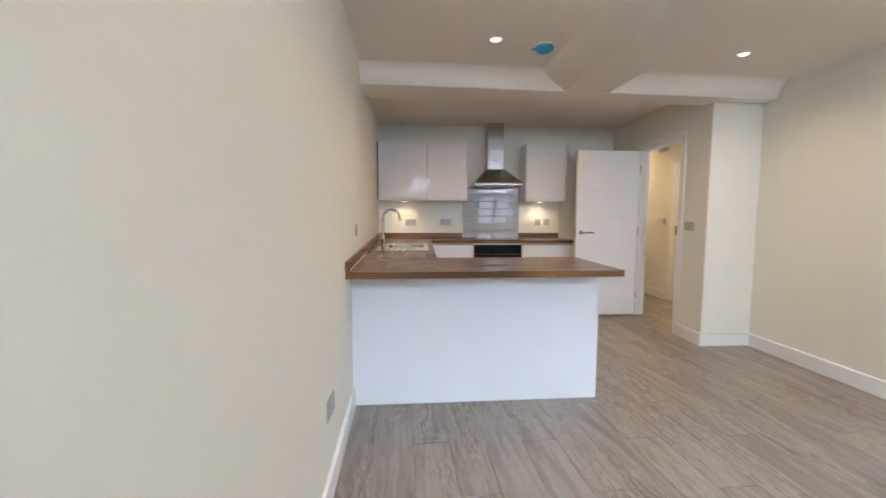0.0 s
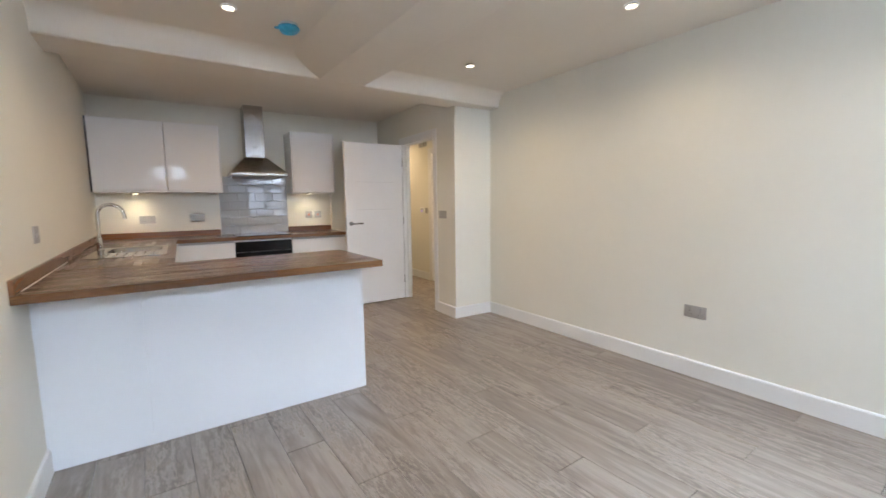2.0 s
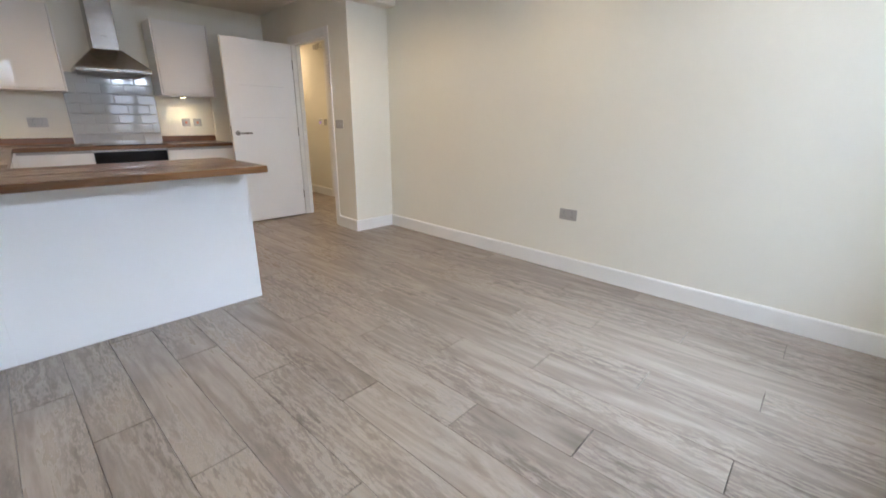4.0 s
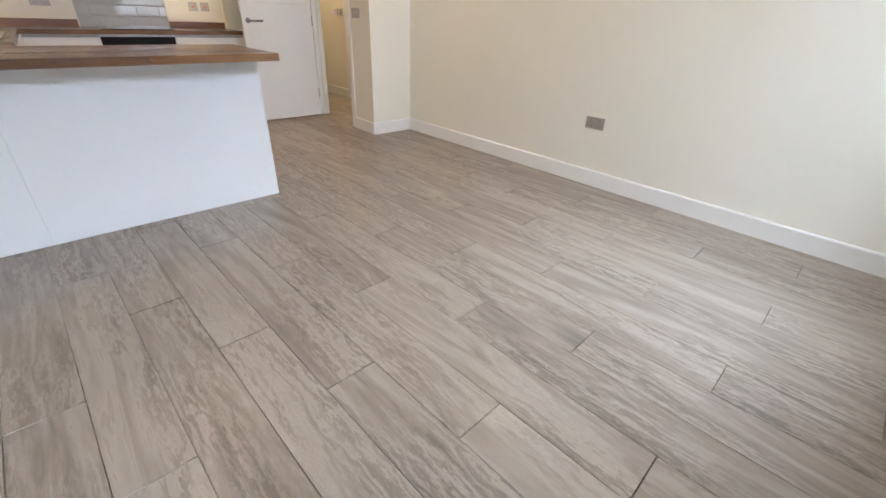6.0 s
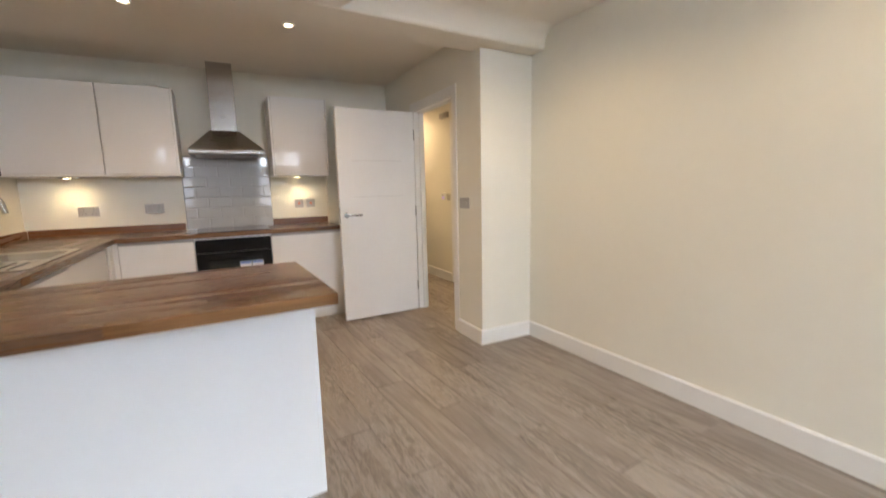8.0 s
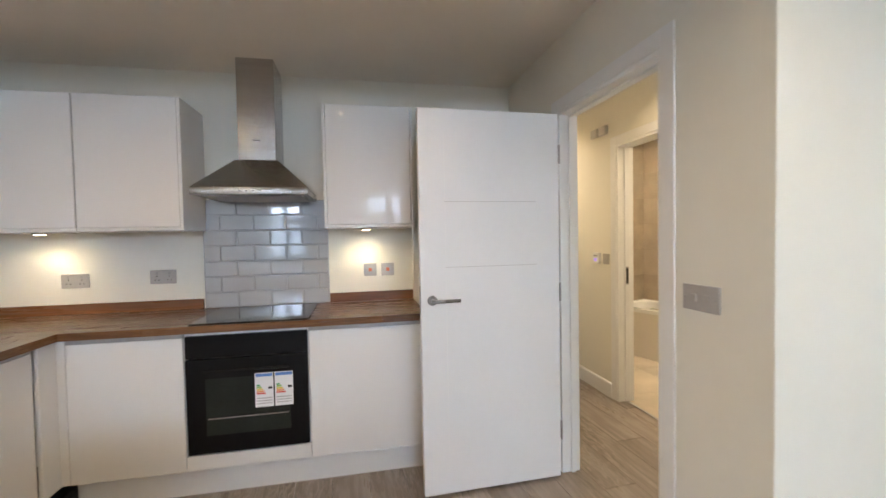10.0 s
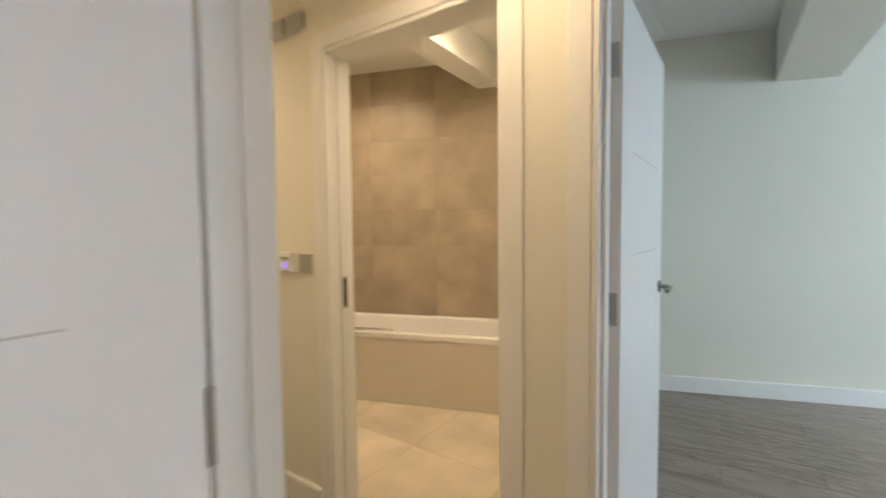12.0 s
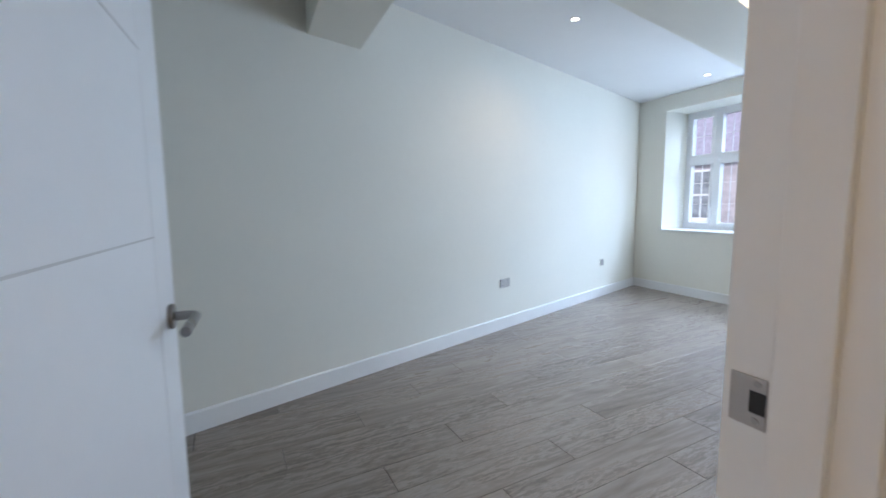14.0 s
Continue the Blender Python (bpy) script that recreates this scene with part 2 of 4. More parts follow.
LAMPGLOW = glow("warm lamp lens", (1.0, 0.86, 0.66), 14.0)
UNDERGLOW = glow("warm cabinet light lens", (1.0, 0.80, 0.50), 14.0)
VIOLET = glow("violet display", (0.30, 0.20, 1.0), 1.1)
FLOORBED = material("dark joint filler", (0.085, 0.072, 0.062), 0.9, vary=0.1, scale=10)
FLOORW = wood("grey oak plank", (0.130, 0.106, 0.089), (0.242, 0.202, 0.172), (0.382, 0.330, 0.286), 0.31, 8.0, 1.0, 0.13, "y", 0.20, 0.14, 0.11, 0.36)
WORKT = wood("walnut block worktop", (0.050, 0.021, 0.008), (0.122, 0.055, 0.022), (0.235, 0.122, 0.053), 0.25, 1.6, 1.6, 0.42, "x", 0.2, 0.05, 0.8)
BRICK = material("faded pink brick", (0.50, 0.455, 0.49), 0.9, vary=0.3, scale=2.5, bump=0.3, bscale=30)
ROOF = material("slate roof", (0.40, 0.37, 0.47), 0.7, vary=0.25, scale=4)
ASPH = material("street surface", (0.06, 0.06, 0.06), 0.9, vary=0.2, scale=0.4)


# ---- mesh helpers ----
def box(bm, x0, x1, y0, y1, z0, z1, m=None):
    r = bmesh.ops.create_cube(bm, size=1.0)
    t = Matrix.Translation(((x0 + x1) / 2, (y0 + y1) / 2, (z0 + z1) / 2)) @ Matrix.Diagonal((abs(x1 - x0), abs(y1 - y0), abs(z1 - z0), 1))
    bmesh.ops.transform(bm, matrix=(m or Matrix()) @ t, verts=r["verts"])
    return r["verts"]


def prism(bm, pts, z0, z1):
    low = [bm.verts.new((x, y, z0)) for x, y in pts]
    top = [bm.verts.new((x, y, z1)) for x, y in pts]
    k = len(pts)
    bm.faces.new(low[::-1]); bm.faces.new(top)
    for i in range(k):
        bm.faces.new((low[i], low[(i + 1) % k], top[(i + 1) % k], top[i]))
    bmesh.ops.recalc_face_normals(bm, faces=bm.faces)


def rod(bm, a, b, r, r2=None, seg=20):
    a, b = Vector(a), Vector(b)
    t = Matrix.Translation((a + b) / 2) @ (b - a).to_track_quat("Z", "Y").to_matrix().to_4x4()
    bmesh.ops.create_cone(bm, cap_ends=True, segments=seg, radius1=r, radius2=r if r2 is None else r2, depth=(b - a).length, matrix=t)


def round_edges(bm, w, seg=2):
    made = bmesh.ops.bevel(bm, geom=[e for e in bm.edges if len(e.link_faces) == 2 and e.calc_face_angle(0) > 0.5], offset=w, segments=seg, profile=0.5, affect="EDGES", clamp_overlap=True)
    for f in bm.faces: f.smooth = False
    for f in made["faces"]: f.smooth = True


def tube(bm, pts, r, seg=14):
    """A round bar along a line of points."""
    rings = []
    for i, p in enumerate(pts):
        d = (Vector(pts[min(i + 1, len(pts) - 1)]) - Vector(pts[max(i - 1, 0)])).normalized()
        q = d.to_track_quat("Z", "Y")
        rings.append([bm.verts.new(Vector(p) + q @ Vector((r * math.cos(2 * math.pi * k / seg), r * math.sin(2 * math.pi * k / seg), 0))) for k in range(seg)])
    for a, b in zip(rings, rings[1:]):
        best = min(range(seg), key=lambda s: (a[0].co - b[s].co).length)
        for k in range(seg):
            bm.faces.new((a[k], a[(k + 1) % seg], b[(k + 1 + best) % seg], b[(k + best) % seg]))
    bm.faces.new(rings[0][::-1]); bm.faces.new(rings[-1])
    bmesh.ops.recalc_face_normals(bm, faces=bm.faces)


def flat_faces_stay_flat(me):
    """Keeps the shading of narrow rounded edges from bleeding into the broad faces beside them."""
    sides = {}
    for p in me.polygons:
        for key in p.edge_keys: sides.setdefault(key, []).append(p)
    for e in me.edges:
        two = sides.get(e.key, ())
        if len(two) == 2:
            small, large = sorted(p.area for p in two)
            if large > 12 * small and two[0].normal.angle(two[1].normal, 0) > 0.03: e.use_edge_sharp = True


def link(name, bm, mat, smooth=False):
    me = bpy.data.meshes.new(name)
    bm.to_mesh(me); bm.free()
    me.materials.append(mat)
    if smooth:
        if not any(p.use_smooth for p in me.polygons): me.shade_smooth()
        me.set_sharp_from_angle(angle=radians(35))
        flat_faces_stay_flat(me)
    return new(name, me)


def part(name, bm, mat, parent, label="", smooth=True):
    ob = link(name, bm, mat, smooth)
    ob.parent = parent
    if label: tagged(ob, label)
    return ob


def thing(name, m, label, category, group="", kind=""):
    ob = new(name)
    ob.matrix_world = m
    ob.empty_display_size = 0.1
    return tagged(ob, label, category, group, kind)


def boxpart(name, dims, mat, parent, label="", bevel=0.0, m=None, seg=2):
    bm = bmesh.new()
    box(bm, *dims, m=m)
    if bevel: round_edges(bm, bevel, seg)
    return part(name, bm, mat, parent, label)


def struct(name, bm, mat, label, category="wall"):
    return tagged(link(name, bm, mat), label, category, kind="structure")


def sbox(name, dims, mat, label, category="wall", bevel=0.0):
    for d in (dims if isinstance(dims, list) else [dims]):
        bm = bmesh.new()
        box(bm, *d)
        if bevel: round_edges(bm, bevel)
        made = struct(name, bm, mat, label, category)
    return made


def left_x(y): return -0.045 * (y - 2.9)


def right_x(y): return 3.541 - 0.032 * (y - 4.26)


def east_x(y): return 6.35 - 0.3375 * (y - 5.298)


# ---- the large structure ----
TOP = 2.85
bm = bmesh.new(); prism(bm, [(left_x(-0.6) - 0.2, -0.6), (left_x(-0.6), -0.6), (left_x(6.24), 6.24), (left_x(6.24) - 0.2, 6.24)], -0.02, TOP)
struct("wall_west", bm, PAINT, "smooth cream painted wall of the living room and kitchen")
sbox("wall_north", (-0.45, 3.065, 6.24, 6.42, -0.02, TOP), PAINT, "cream painted back wall of the kitchen")
sbox("wall_boxing", (2.335, 3.065, 6.17, 6.24, 0, 1.41), PAINT, "painted boxing on the kitchen back wall")
bm = bmesh.new(); prism(bm, [(right_x(-0.6), -0.6), (right_x(-0.6) + 0.14, -0.6), (right_x(4.26) + 0.14, 4.26), (right_x(4.26), 4.26)], -0.02, TOP)
struct("wall_living_east", bm, PAINT, "long plain cream painted wall of the living room")
sbox("wall_pier", (3.065, 3.96, 4.26, 4.37, -0.02, TOP), PAINT, "cream painted pier beside the hall door")
sbox("wall_hall_door", [(3.065, 3.165, 4.37, 4.692, -0.02, TOP), (3.065, 3.165, 4.692, 5.470, 2.0, TOP), (3.065, 3.165, 5.470, 8.0, -0.02, TOP)], PAINT, "cream partition with the kitchen doorway to the hall")
sbox("wall_hall_east", [(3.96, 4.09, 4.26, 4.437, -0.02, TOP), (3.96, 4.09, 4.437, 5.168, 2.0, TOP), (3.96, 4.09, 5.168, 5.457, -0.02, TOP), (3.96, 4.09, 5.457, 6.263, 2.013, TOP), (3.96, 4.09, 6.263, 8.0, -0.02, TOP)], PAINT, "cream hall wall with bathroom and bedroom doorways")
sbox("wall_hall_north", (3.065, 5.9, 8.0, 8.12, -0.02, TOP), PAINT, "cream end wall of hall and bathroom")
bm = bmesh.new(); prism(bm, [(east_x(8.12), 8.12), (east_x(-0.7), -0.7), (east_x(-0.7) + 0.25, -0.7), (east_x(8.12) + 0.25, 8.12)], -0.02, TOP)
struct("wall_east", bm, PAINT, "long slanting cream painted wall of the bedroom")
bm = bmesh.new(); prism(bm, [(4.09, 5.30), (6.5, 6.11), (6.47, 6.21), (4.09, 5.41)], -0.02, TOP)
struct("wall_bath_bedroom", bm, PAINT, "slanting partition between bathroom and bedroom")
# window wall with three openings
WIN = [(0.02, 0.80, 0.85, 2.28), (2.08, 3.13, 0.85, 2.28), (4.75, 7.80, 0.85, 2.48)]
dims, x = [], -0.5
for a, b, z0, z1 in WIN:
    back = -0.62 if b < 4 else -0.93
    dims += [(x, a, back, -0.28, -0.02, TOP), (a, b, back, -0.28, -0.02, z0), (a, b, back, -0.28, z1, TOP)]
    x = b
dims.append((x, 8.8, -0.93, -0.28, -0.02, TOP))
sbox("wall_south", dims, PAINT, "cream painted window wall with deep reveals")
# ceilings and beams
sbox("ceiling_living", (-0.5, 3.75, -0.4, 4.15, 2.39, 2.47), CEIL, "painted plaster ceiling of the living room", "ceiling")
sbox("ceiling_kitchen", (-0.5, 3.1, 4.10, 6.3, 2.41, 2.49), CEIL, "painted plaster ceiling of the kitchen", "ceiling")
sbox("ceiling_hall", (3.1, 4.0, 4.3, 8.1, 2.42, 2.5), CEIL, "painted hall ceiling", "ceiling")
sbox("ceiling_bathroom", (4.05, 6.2, 5.25, 8.1, 2.66, 2.74), CEIL2, "white bathroom ceiling", "ceiling")
sbox("ceiling_bedroom", (3.6, 8.8, -0.5, 6.2, 2.68, 2.76), CEIL2, "painted bedroom ceiling", "ceiling")
bm = bmesh.new(); prism(bm, [(-0.3, 3.89), (1.8, 4.016), (3.541, 4.12), (3.541, 4.26), (3.065, 4.26), (3.065, 4.37), (-0.3, 4.28)], 2.245, 2.44)
round_edges(bm, 0.012)
struct("beam_cross", bm, CEIL, "boxed plaster ceiling beam across the room", "beam")
for xa, xb in ((-0.28, 1.66), (1.93, right_x(4.0) - 0.002)):
    bm = bmesh.new(); prev = None
    for k in range(9):
        t = radians(90 * k / 8)
        u, z = 0.125 - 0.125 * math.cos(t) - 0.001, 2.266 + 0.125 * math.sin(t)
        cur = [bm.verts.new((x, 3.908 + 0.060 * x - u, z)) for x in (xa, xb)]
        if prev: bm.faces.new((prev[0], prev[1], cur[1], cur[0]))
        prev = cur
    back = [bm.verts.new((x, 3.915 + 0.060 * x, 2.392)) for x in (xa, xb)]
    bm.faces.new((prev[0], prev[1], back[1], back[0]))
    tagged(link("cove", bm, CEIL, True), "soft plaster cove above the ceiling beam", "cove", kind="structure")
bm = bmesh.new()
for y in (-0.35, 4.02):
    s = -0.045 * (y - 4.0)
    for x, z in ((1.36 + s, 2.41), (1.613 + s, 2.247), (1.993 + s, 2.247), (2.25 + s, 2.41)): bm.verts.new((x, y, z))
bm.verts.ensure_lookup_table()
v = bm.verts
for i in range(4): bm.faces.new((v[i], v[(i + 1) % 4], v[4 + (i + 1) % 4], v[4 + i]))
bm.faces.new(v[0:4]); bm.faces.new(v[4:8])
bmesh.ops.recalc_face_normals(bm, faces=bm.faces)
struct("beam_long", bm, CEIL, "sloping-sided plaster ceiling beam down the room", "beam")
sbox("beam_bedroom", (4.09, 7.0, 4.20, 4.57, 2.30, 2.70), PAINT, "deep boxed ceiling beam in the bedroom", "beam", 0.008)
bm = bmesh.new(); prism(bm, [(5.31, 4.2), (4.9, 4.2), (5.85, -0.3), (6.26, -0.3)], 2.30, 2.70)
struct("beam_bedroom_long", bm, PAINT, "long boxed ceiling beam towards the bedroom window", "beam")
sbox("beam_bathroom", (4.09, 6.1, 6.36, 6.565, 2.43, 2.68), CEIL2, "boxed beam under the bathroom ceiling", "beam", 0.006)


def skirting(name, a, b, label="white painted square skirting board"):
    """A board along the line a to b; the room lies on the left of that line."""
    a, b = Vector((*a, 0)), Vector((*b, 0))
    d = (b - a).normalized(); nrm = Vector((-d.y, d.x, 0))
    bm = bmesh.new()
    pr = [(0, 0), (0.016, 0), (0.016, 0.112), (0.010, 0.120), (0, 0.120)]
    lo = [bm.verts.new(a + nrm * u + Vector((0, 0, w))) for u, w in pr]
    hi = [bm.verts.new(b + nrm * u + Vector((0, 0, w))) for u, w in pr]
    for i in range(5): bm.faces.new((lo[i], lo[(i + 1) % 5], hi[(i + 1) % 5], hi[i]))
    bm.faces.new(lo); bm.faces.new(hi[::-1])
    bmesh.ops.recalc_face_normals(bm, faces=bm.faces)
    return struct(name, bm, TRIM, label, "skirting")


skirting("baseboard", (left_x(3.16), 3.16), (left_x(-0.28), -0.28))
skirting("baseboard", (right_x(-0.28), -0.28), (3.541, 4.26))
skirting("baseboard", (3.541, 4.26), (3.065 - 0.016, 4.26))
skirting("baseboard", (3.065, 4.26), (3.065, 4.622))
skirting("baseboard", (left_x(-0.28), -0.28), (right_x(-0.28), -0.28))
skirting("baseboard", (3.96, 6.335), (3.96, 8.0))
skirting("baseboard", (3.165, 8.0), (3.165, 5.545))
skirting("baseboard", (3.96, 5.275), (3.96, 5.385))
skirting("baseboard", (3.96, 8.0), (3.165, 8.0))
skirting("baseboard", (east_x(-0.28), -0.28), (east_x(5.95), 5.95))
skirting("baseboard", (3.83, -0.28), (east_x(-0.28), -0.28))


# ---- doorways, linings and doors ----
def lining(name, plane, t0, t1, y0, y1, head, arch, label, stop=None, both=True):
    """Door lining in a wall that lies along y: jambs, head, stops and architraves on each side."""
    ob = thing(name, Matrix(), label, "door frame", kind="structure")
    for n_, d in (("jamb", (t0 - 0.004, t1 + 0.004, y0, y0 + 0.028)), ("jamb", (t0 - 0.004, t1 + 0.004, y1 - 0.028, y1))):
        boxpart(n_, (*d, 0, head), TRIM, ob, bevel=0.002)
    boxpart("head", (t0 - 0.004, t1 + 0.004, y0 + 0.028, y1 - 0.028, head - 0.028, head), TRIM, ob, bevel=0.002)
    if stop:
        a, b = stop
        boxpart("door_stop", (a, b, y0 + 0.028, y0 + 0.040, 0, head - 0.028), TRIM, ob, bevel=0.0015)
        boxpart("door_stop", (a, b, y1 - 0.040, y1 - 0.028, 0, head - 0.028), TRIM, ob, bevel=0.0015)
        boxpart("door_stop", (a, b, y0 + 0.040, y1 - 0.040, head - 0.040, head - 0.028), TRIM, ob, bevel=0.0015)
    for x0, x1 in arch:
        for y_0, y_1 in ((y0 - 0.058, y0 + 0.010), (y1 - 0.010, y1 + 0.058)):
            bm = bmesh.new(); box(bm, x0, x1, y_0, y_1, 0, head - 0.010 + 0.068); round_edges(bm, 0.004)
            part("architrave", bm, TRIM, ob)
        bm = bmesh.new(); box(bm, x0, x1, y0 + 0.010, y1 - 0.010, head - 0.010, head + 0.058); round_edges(bm, 0.004)
        part("architrave", bm, TRIM, ob)
    return ob


lining("door_frame_1", "x", 3.065, 3.165, 4.672, 5.490, 2.020, [(3.0555, 3.0645), (3.1655, 3.1745)], "white painted lining and architrave of the hall doorway", (3.112, 3.135))
lining("door_frame_2", "x", 3.96, 4.09, 4.411, 5.188, 2.020, [(3.9505, 3.9595)], "white painted lining and architrave of the bedroom doorway", (3.990, 4.040))
lining("door_frame_3", "x", 3.96, 4.09, 5.437, 6.283, 2.040, [(3.9505, 3.9595)], "white painted lining of the bathroom pocket doorway", None)


def lever(parent, x, z, side, dirn, y):
    """A round rose and a straight bar lever on a leaf face; side: way out of the face, dirn: way of the bar along x."""
    h = new("door_handle"); h.parent = parent
    h.empty_display_size = 0.05
    bm = bmesh.new(); rod(bm, (x, y, z), (x, y + side * 0.009, z), 0.026, 0.025, 32)
    round_edges(bm, 0.002)
    part("rose", bm, LEVERM, h, "round satin nickel rose")
    bm = bmesh.new()
    tube(bm, [(x, y + side * 0.008, z), (x, y + side * 0.030, z), (x + dirn * 0.004, y + side * 0.042, z), (x + dirn * 0.014, y + side * 0.049, z), (x + dirn * 0.03, y + side * 0.050, z), (x + dirn * 0.135, y + side * 0.050, z)], 0.0095, 18)
    part("lever", bm, LEVERM, h, "straight satin nickel lever")
    return h


def door(name, m, width, label, grooves, s, knuckle):
    """A leaf along local +x from its hinge edge, its seen face at local y=0, its body behind it, on the side s of local y."""
    ob = thing(name, m, label, "door")
    bm = bmesh.new(); box(bm, 0, width, 0, s * 0.040, 0.014, 1.985); round_edges(bm, 0.002)
    part("leaf", bm, DOORP, ob)
    for z in grooves:
        # no slot is cut: a proud grey strip carries the groove's shade
        boxpart("groove", (width - 0.63, width - 0.13, -s * 0.0008, s * 0.002, z, z + 0.003), GROOVE, ob, "thin raised strip in place of a pressed groove")
    boxpart("groove", (width - 0.134, width - 0.130, -s * 0.0006, s * 0.002, 0.12, 1.86), TRIM, ob, "thin raised strip in place of a pressed groove")
    lever(ob, width - 0.058, 1.018, -s, -1, 0.0)
    lever(ob, width - 0.058, 1.018, s, -1, s * 0.040)
    for z in (0.22, 0.98, 1.72):
        bm = bmesh.new(); rod(bm, (-0.004, s * knuckle, z), (-0.004, s * knuckle, z + 0.1), 0.006)
        box(bm, -0.003, 0.0, s * 0.010, s * 0.038, z, z + 0.1)
        hinge = part("hinge", bm, SATIN, ob, "satin steel butt hinge")
        for q in (0.02, 0.05, 0.08):
            bm = bmesh.new(); rod(bm, (-0.0038, s * 0.024, z + q), (-0.002, s * 0.024, z + q), 0.004, None, 12)
            part("screw", bm, GREYPL, hinge)
    boxpart("latch_plate", (width, width + 0.0015, s * 0.009, s * 0.031, 0.95, 1.09), SATIN, ob, "steel latch plate on the edge")
    return ob


# hall door: open into the kitchen, seen face towards the room
door("door_1", Matrix.Translation((3.030, 5.420, 0)) @ Matrix.Rotation(radians(180 + 1.6), 4, "Z"), 0.762, "open white flush door with fine grooves and a lever handle", (1.182, 1.516), -1, -0.003)
door("door_2", Matrix.Translation((4.085, 5.124, 0)) @ Matrix.Rotation(radians(-2.0), 4, "Z"), 0.762, "open white flush bedroom door with a lever handle", (1.184, 1.516), 1, 0.043)


# ---- windows ----
def window(name, x0, x1, z0, z1, lights, transom, label, bar=0.009, deep=0.0):
    """White casement window set deep in the reveal: lights side by side with fanlights above a transom."""
    ob = thing(name, Matrix(), label, "window", kind="structure")
    y0, y1 = -0.53 - deep, -0.46 - deep
    boxpart("window_sill", (x0, x1, y1 + 0.005, -0.262, z0, z0 + 0.022), TRIM, ob, "white window board", 0.004)
    for d in ((x0, x0 + 0.06, z0 + 0.022, z1), (x1 - 0.06, x1, z0 + 0.022, z1)):
        boxpart("frame", (d[0], d[1], y0, y1, d[2], d[3]), UPVC, ob, bevel=0.004)
    boxpart("frame", (x0 + 0.06, x1 - 0.06, y0, y1, z0 + 0.022, z0 + 0.08), UPVC, ob, bevel=0.004)
    boxpart("frame", (x0 + 0.06, x1 - 0.06, y0, y1, z1 - 0.06, z1), UPVC, ob, bevel=0.004)
    w = (x1 - x0 - 0.12) / lights
    for i in range(lights):
        a, b = x0 + 0.06 + w * i, x0 + 0.06 + w * (i + 1)
        if i: boxpart("mullion", (a - 0.035, a + 0.035, y0 - 0.004, y1 + 0.004, z0 + 0.08, z1 - 0.06), UPVC, ob, bevel=0.004)
        a, b = a + (0.035 if i else 0), b - (0.035 if i < lights - 1 else 0)
        boxpart("transom", (a, b, y0, y1, transom - 0.035, transom + 0.035), UPVC, ob, bevel=0.004)
        for c, d, bars in ((z0 + 0.08, transom - 0.035, 2), (transom + 0.035, z1 - 0.06, 1)):
            for s in ((a, a + 0.035, c, d), (b - 0.035, b, c, d), (a + 0.035, b - 0.035, c, c + 0.035), (a + 0.035, b - 0.035, d - 0.035, d)):
                boxpart("sash", (s[0], s[1], y0 + 0.01, y1 + 0.012, s[2], s[3]), UPVC, ob, bevel=0.003)
            g = boxpart("pane", (a + 0.035, b - 0.035, y1 - 0.040, y1 - 0.036, c + 0.035, d - 0.035), GLASS, ob)
            g.visible_shadow = False
            for k in range(bars):
                z = c + (d - c) * (k + 1) / (bars + 1)
                boxpart("glazing_bar", (a + 0.035, b - 0.035, y1 - 0.034, y1 - 0.024, z - bar, z + bar), UPVC, ob)
            boxpart("glazing_bar", ((a + b) / 2 - bar, (a + b) / 2 + bar, y1 - 0.035, y1 - 0.025, c + 0.035, d - 0.035), UPVC, ob)
    boxpart("window_handle", (x0 + 0.5, x0 + 0.62, y1 + 0.012, y1 + 0.035, transom - 0.2, transom - 0.18), UPVC, ob, bevel=0.004)
    return ob


window("window_1", *WIN[0], 2, 1.75, "white casement window with glazing bars and fanlights")
window("window_2", *WIN[1], 2, 1.75, "white casement window with glazing bars and fanlights")
window("window_3", *WIN[2], 8, 1.825, "white bedroom casement window with fanlights in a deep reveal", 0.003, 0.27)

# ---- outside ----
HOUSEPANE = material("pale curtained window pane", (0.30, 0.33, 0.38), 0.12, vary=0.4, scale=2.0)
sbox("ground", (-300, 300, -400, 300, -3.9, -3.7), ASPH, "grey street far below the windows", "ground")
house = thing("brick_house", pose(0, 0, -3.7), "faded pink brick house with white sash windows across the street", "house")
HY = -15.0
boxpart("wall", (-22, 34, HY - 8, HY, 0, 7.0), BRICK, house)
bm = bmesh.new()
for x in (-22.4, 34.4):
    for y, z in ((HY + 0.4, 6.9), (HY - 4, 11.0), (HY - 8.4, 6.9)): bm.verts.new((x, y, z))
bm.verts.ensure_lookup_table(); v = bm.verts
bm.faces.new((v[0], v[3], v[4], v[1])); bm.faces.new((v[1], v[4], v[5], v[2])); bm.faces.new((v[0], v[2], v[5], v[3])); bm.faces.new((v[0], v[1], v[2])); bm.faces.new((v[3], v[5], v[4]))
bmesh.ops.recalc_face_normals(bm, faces=bm.faces)
part("roof", bm, ROOF, house, "lavender-grey slate roof", False)
for i in range(13):
    for z in (0.6, 4.1):
        x = -15.45 + i * 3.6
        w = new("window"); w.parent = house
        boxpart("window_frame", (x - 0.7, x + 0.7, HY, HY + 0.07, z, z + 2.4), UPVC, w, "white sash window")
        for a, b in ((-0.62, -0.04), (0.04, 0.62)):
            for c, d in ((0.1, 1.15), (1.25, 2.3)):
                boxpart("pane", (x + a, x + b, HY + 0.07, HY + 0.08, z + c, z + d), HOUSEPANE, w)
        boxpart("sill", (x - 0.8, x + 0.8, HY, HY + 0.16, z - 0.12, z), UPVC, w)


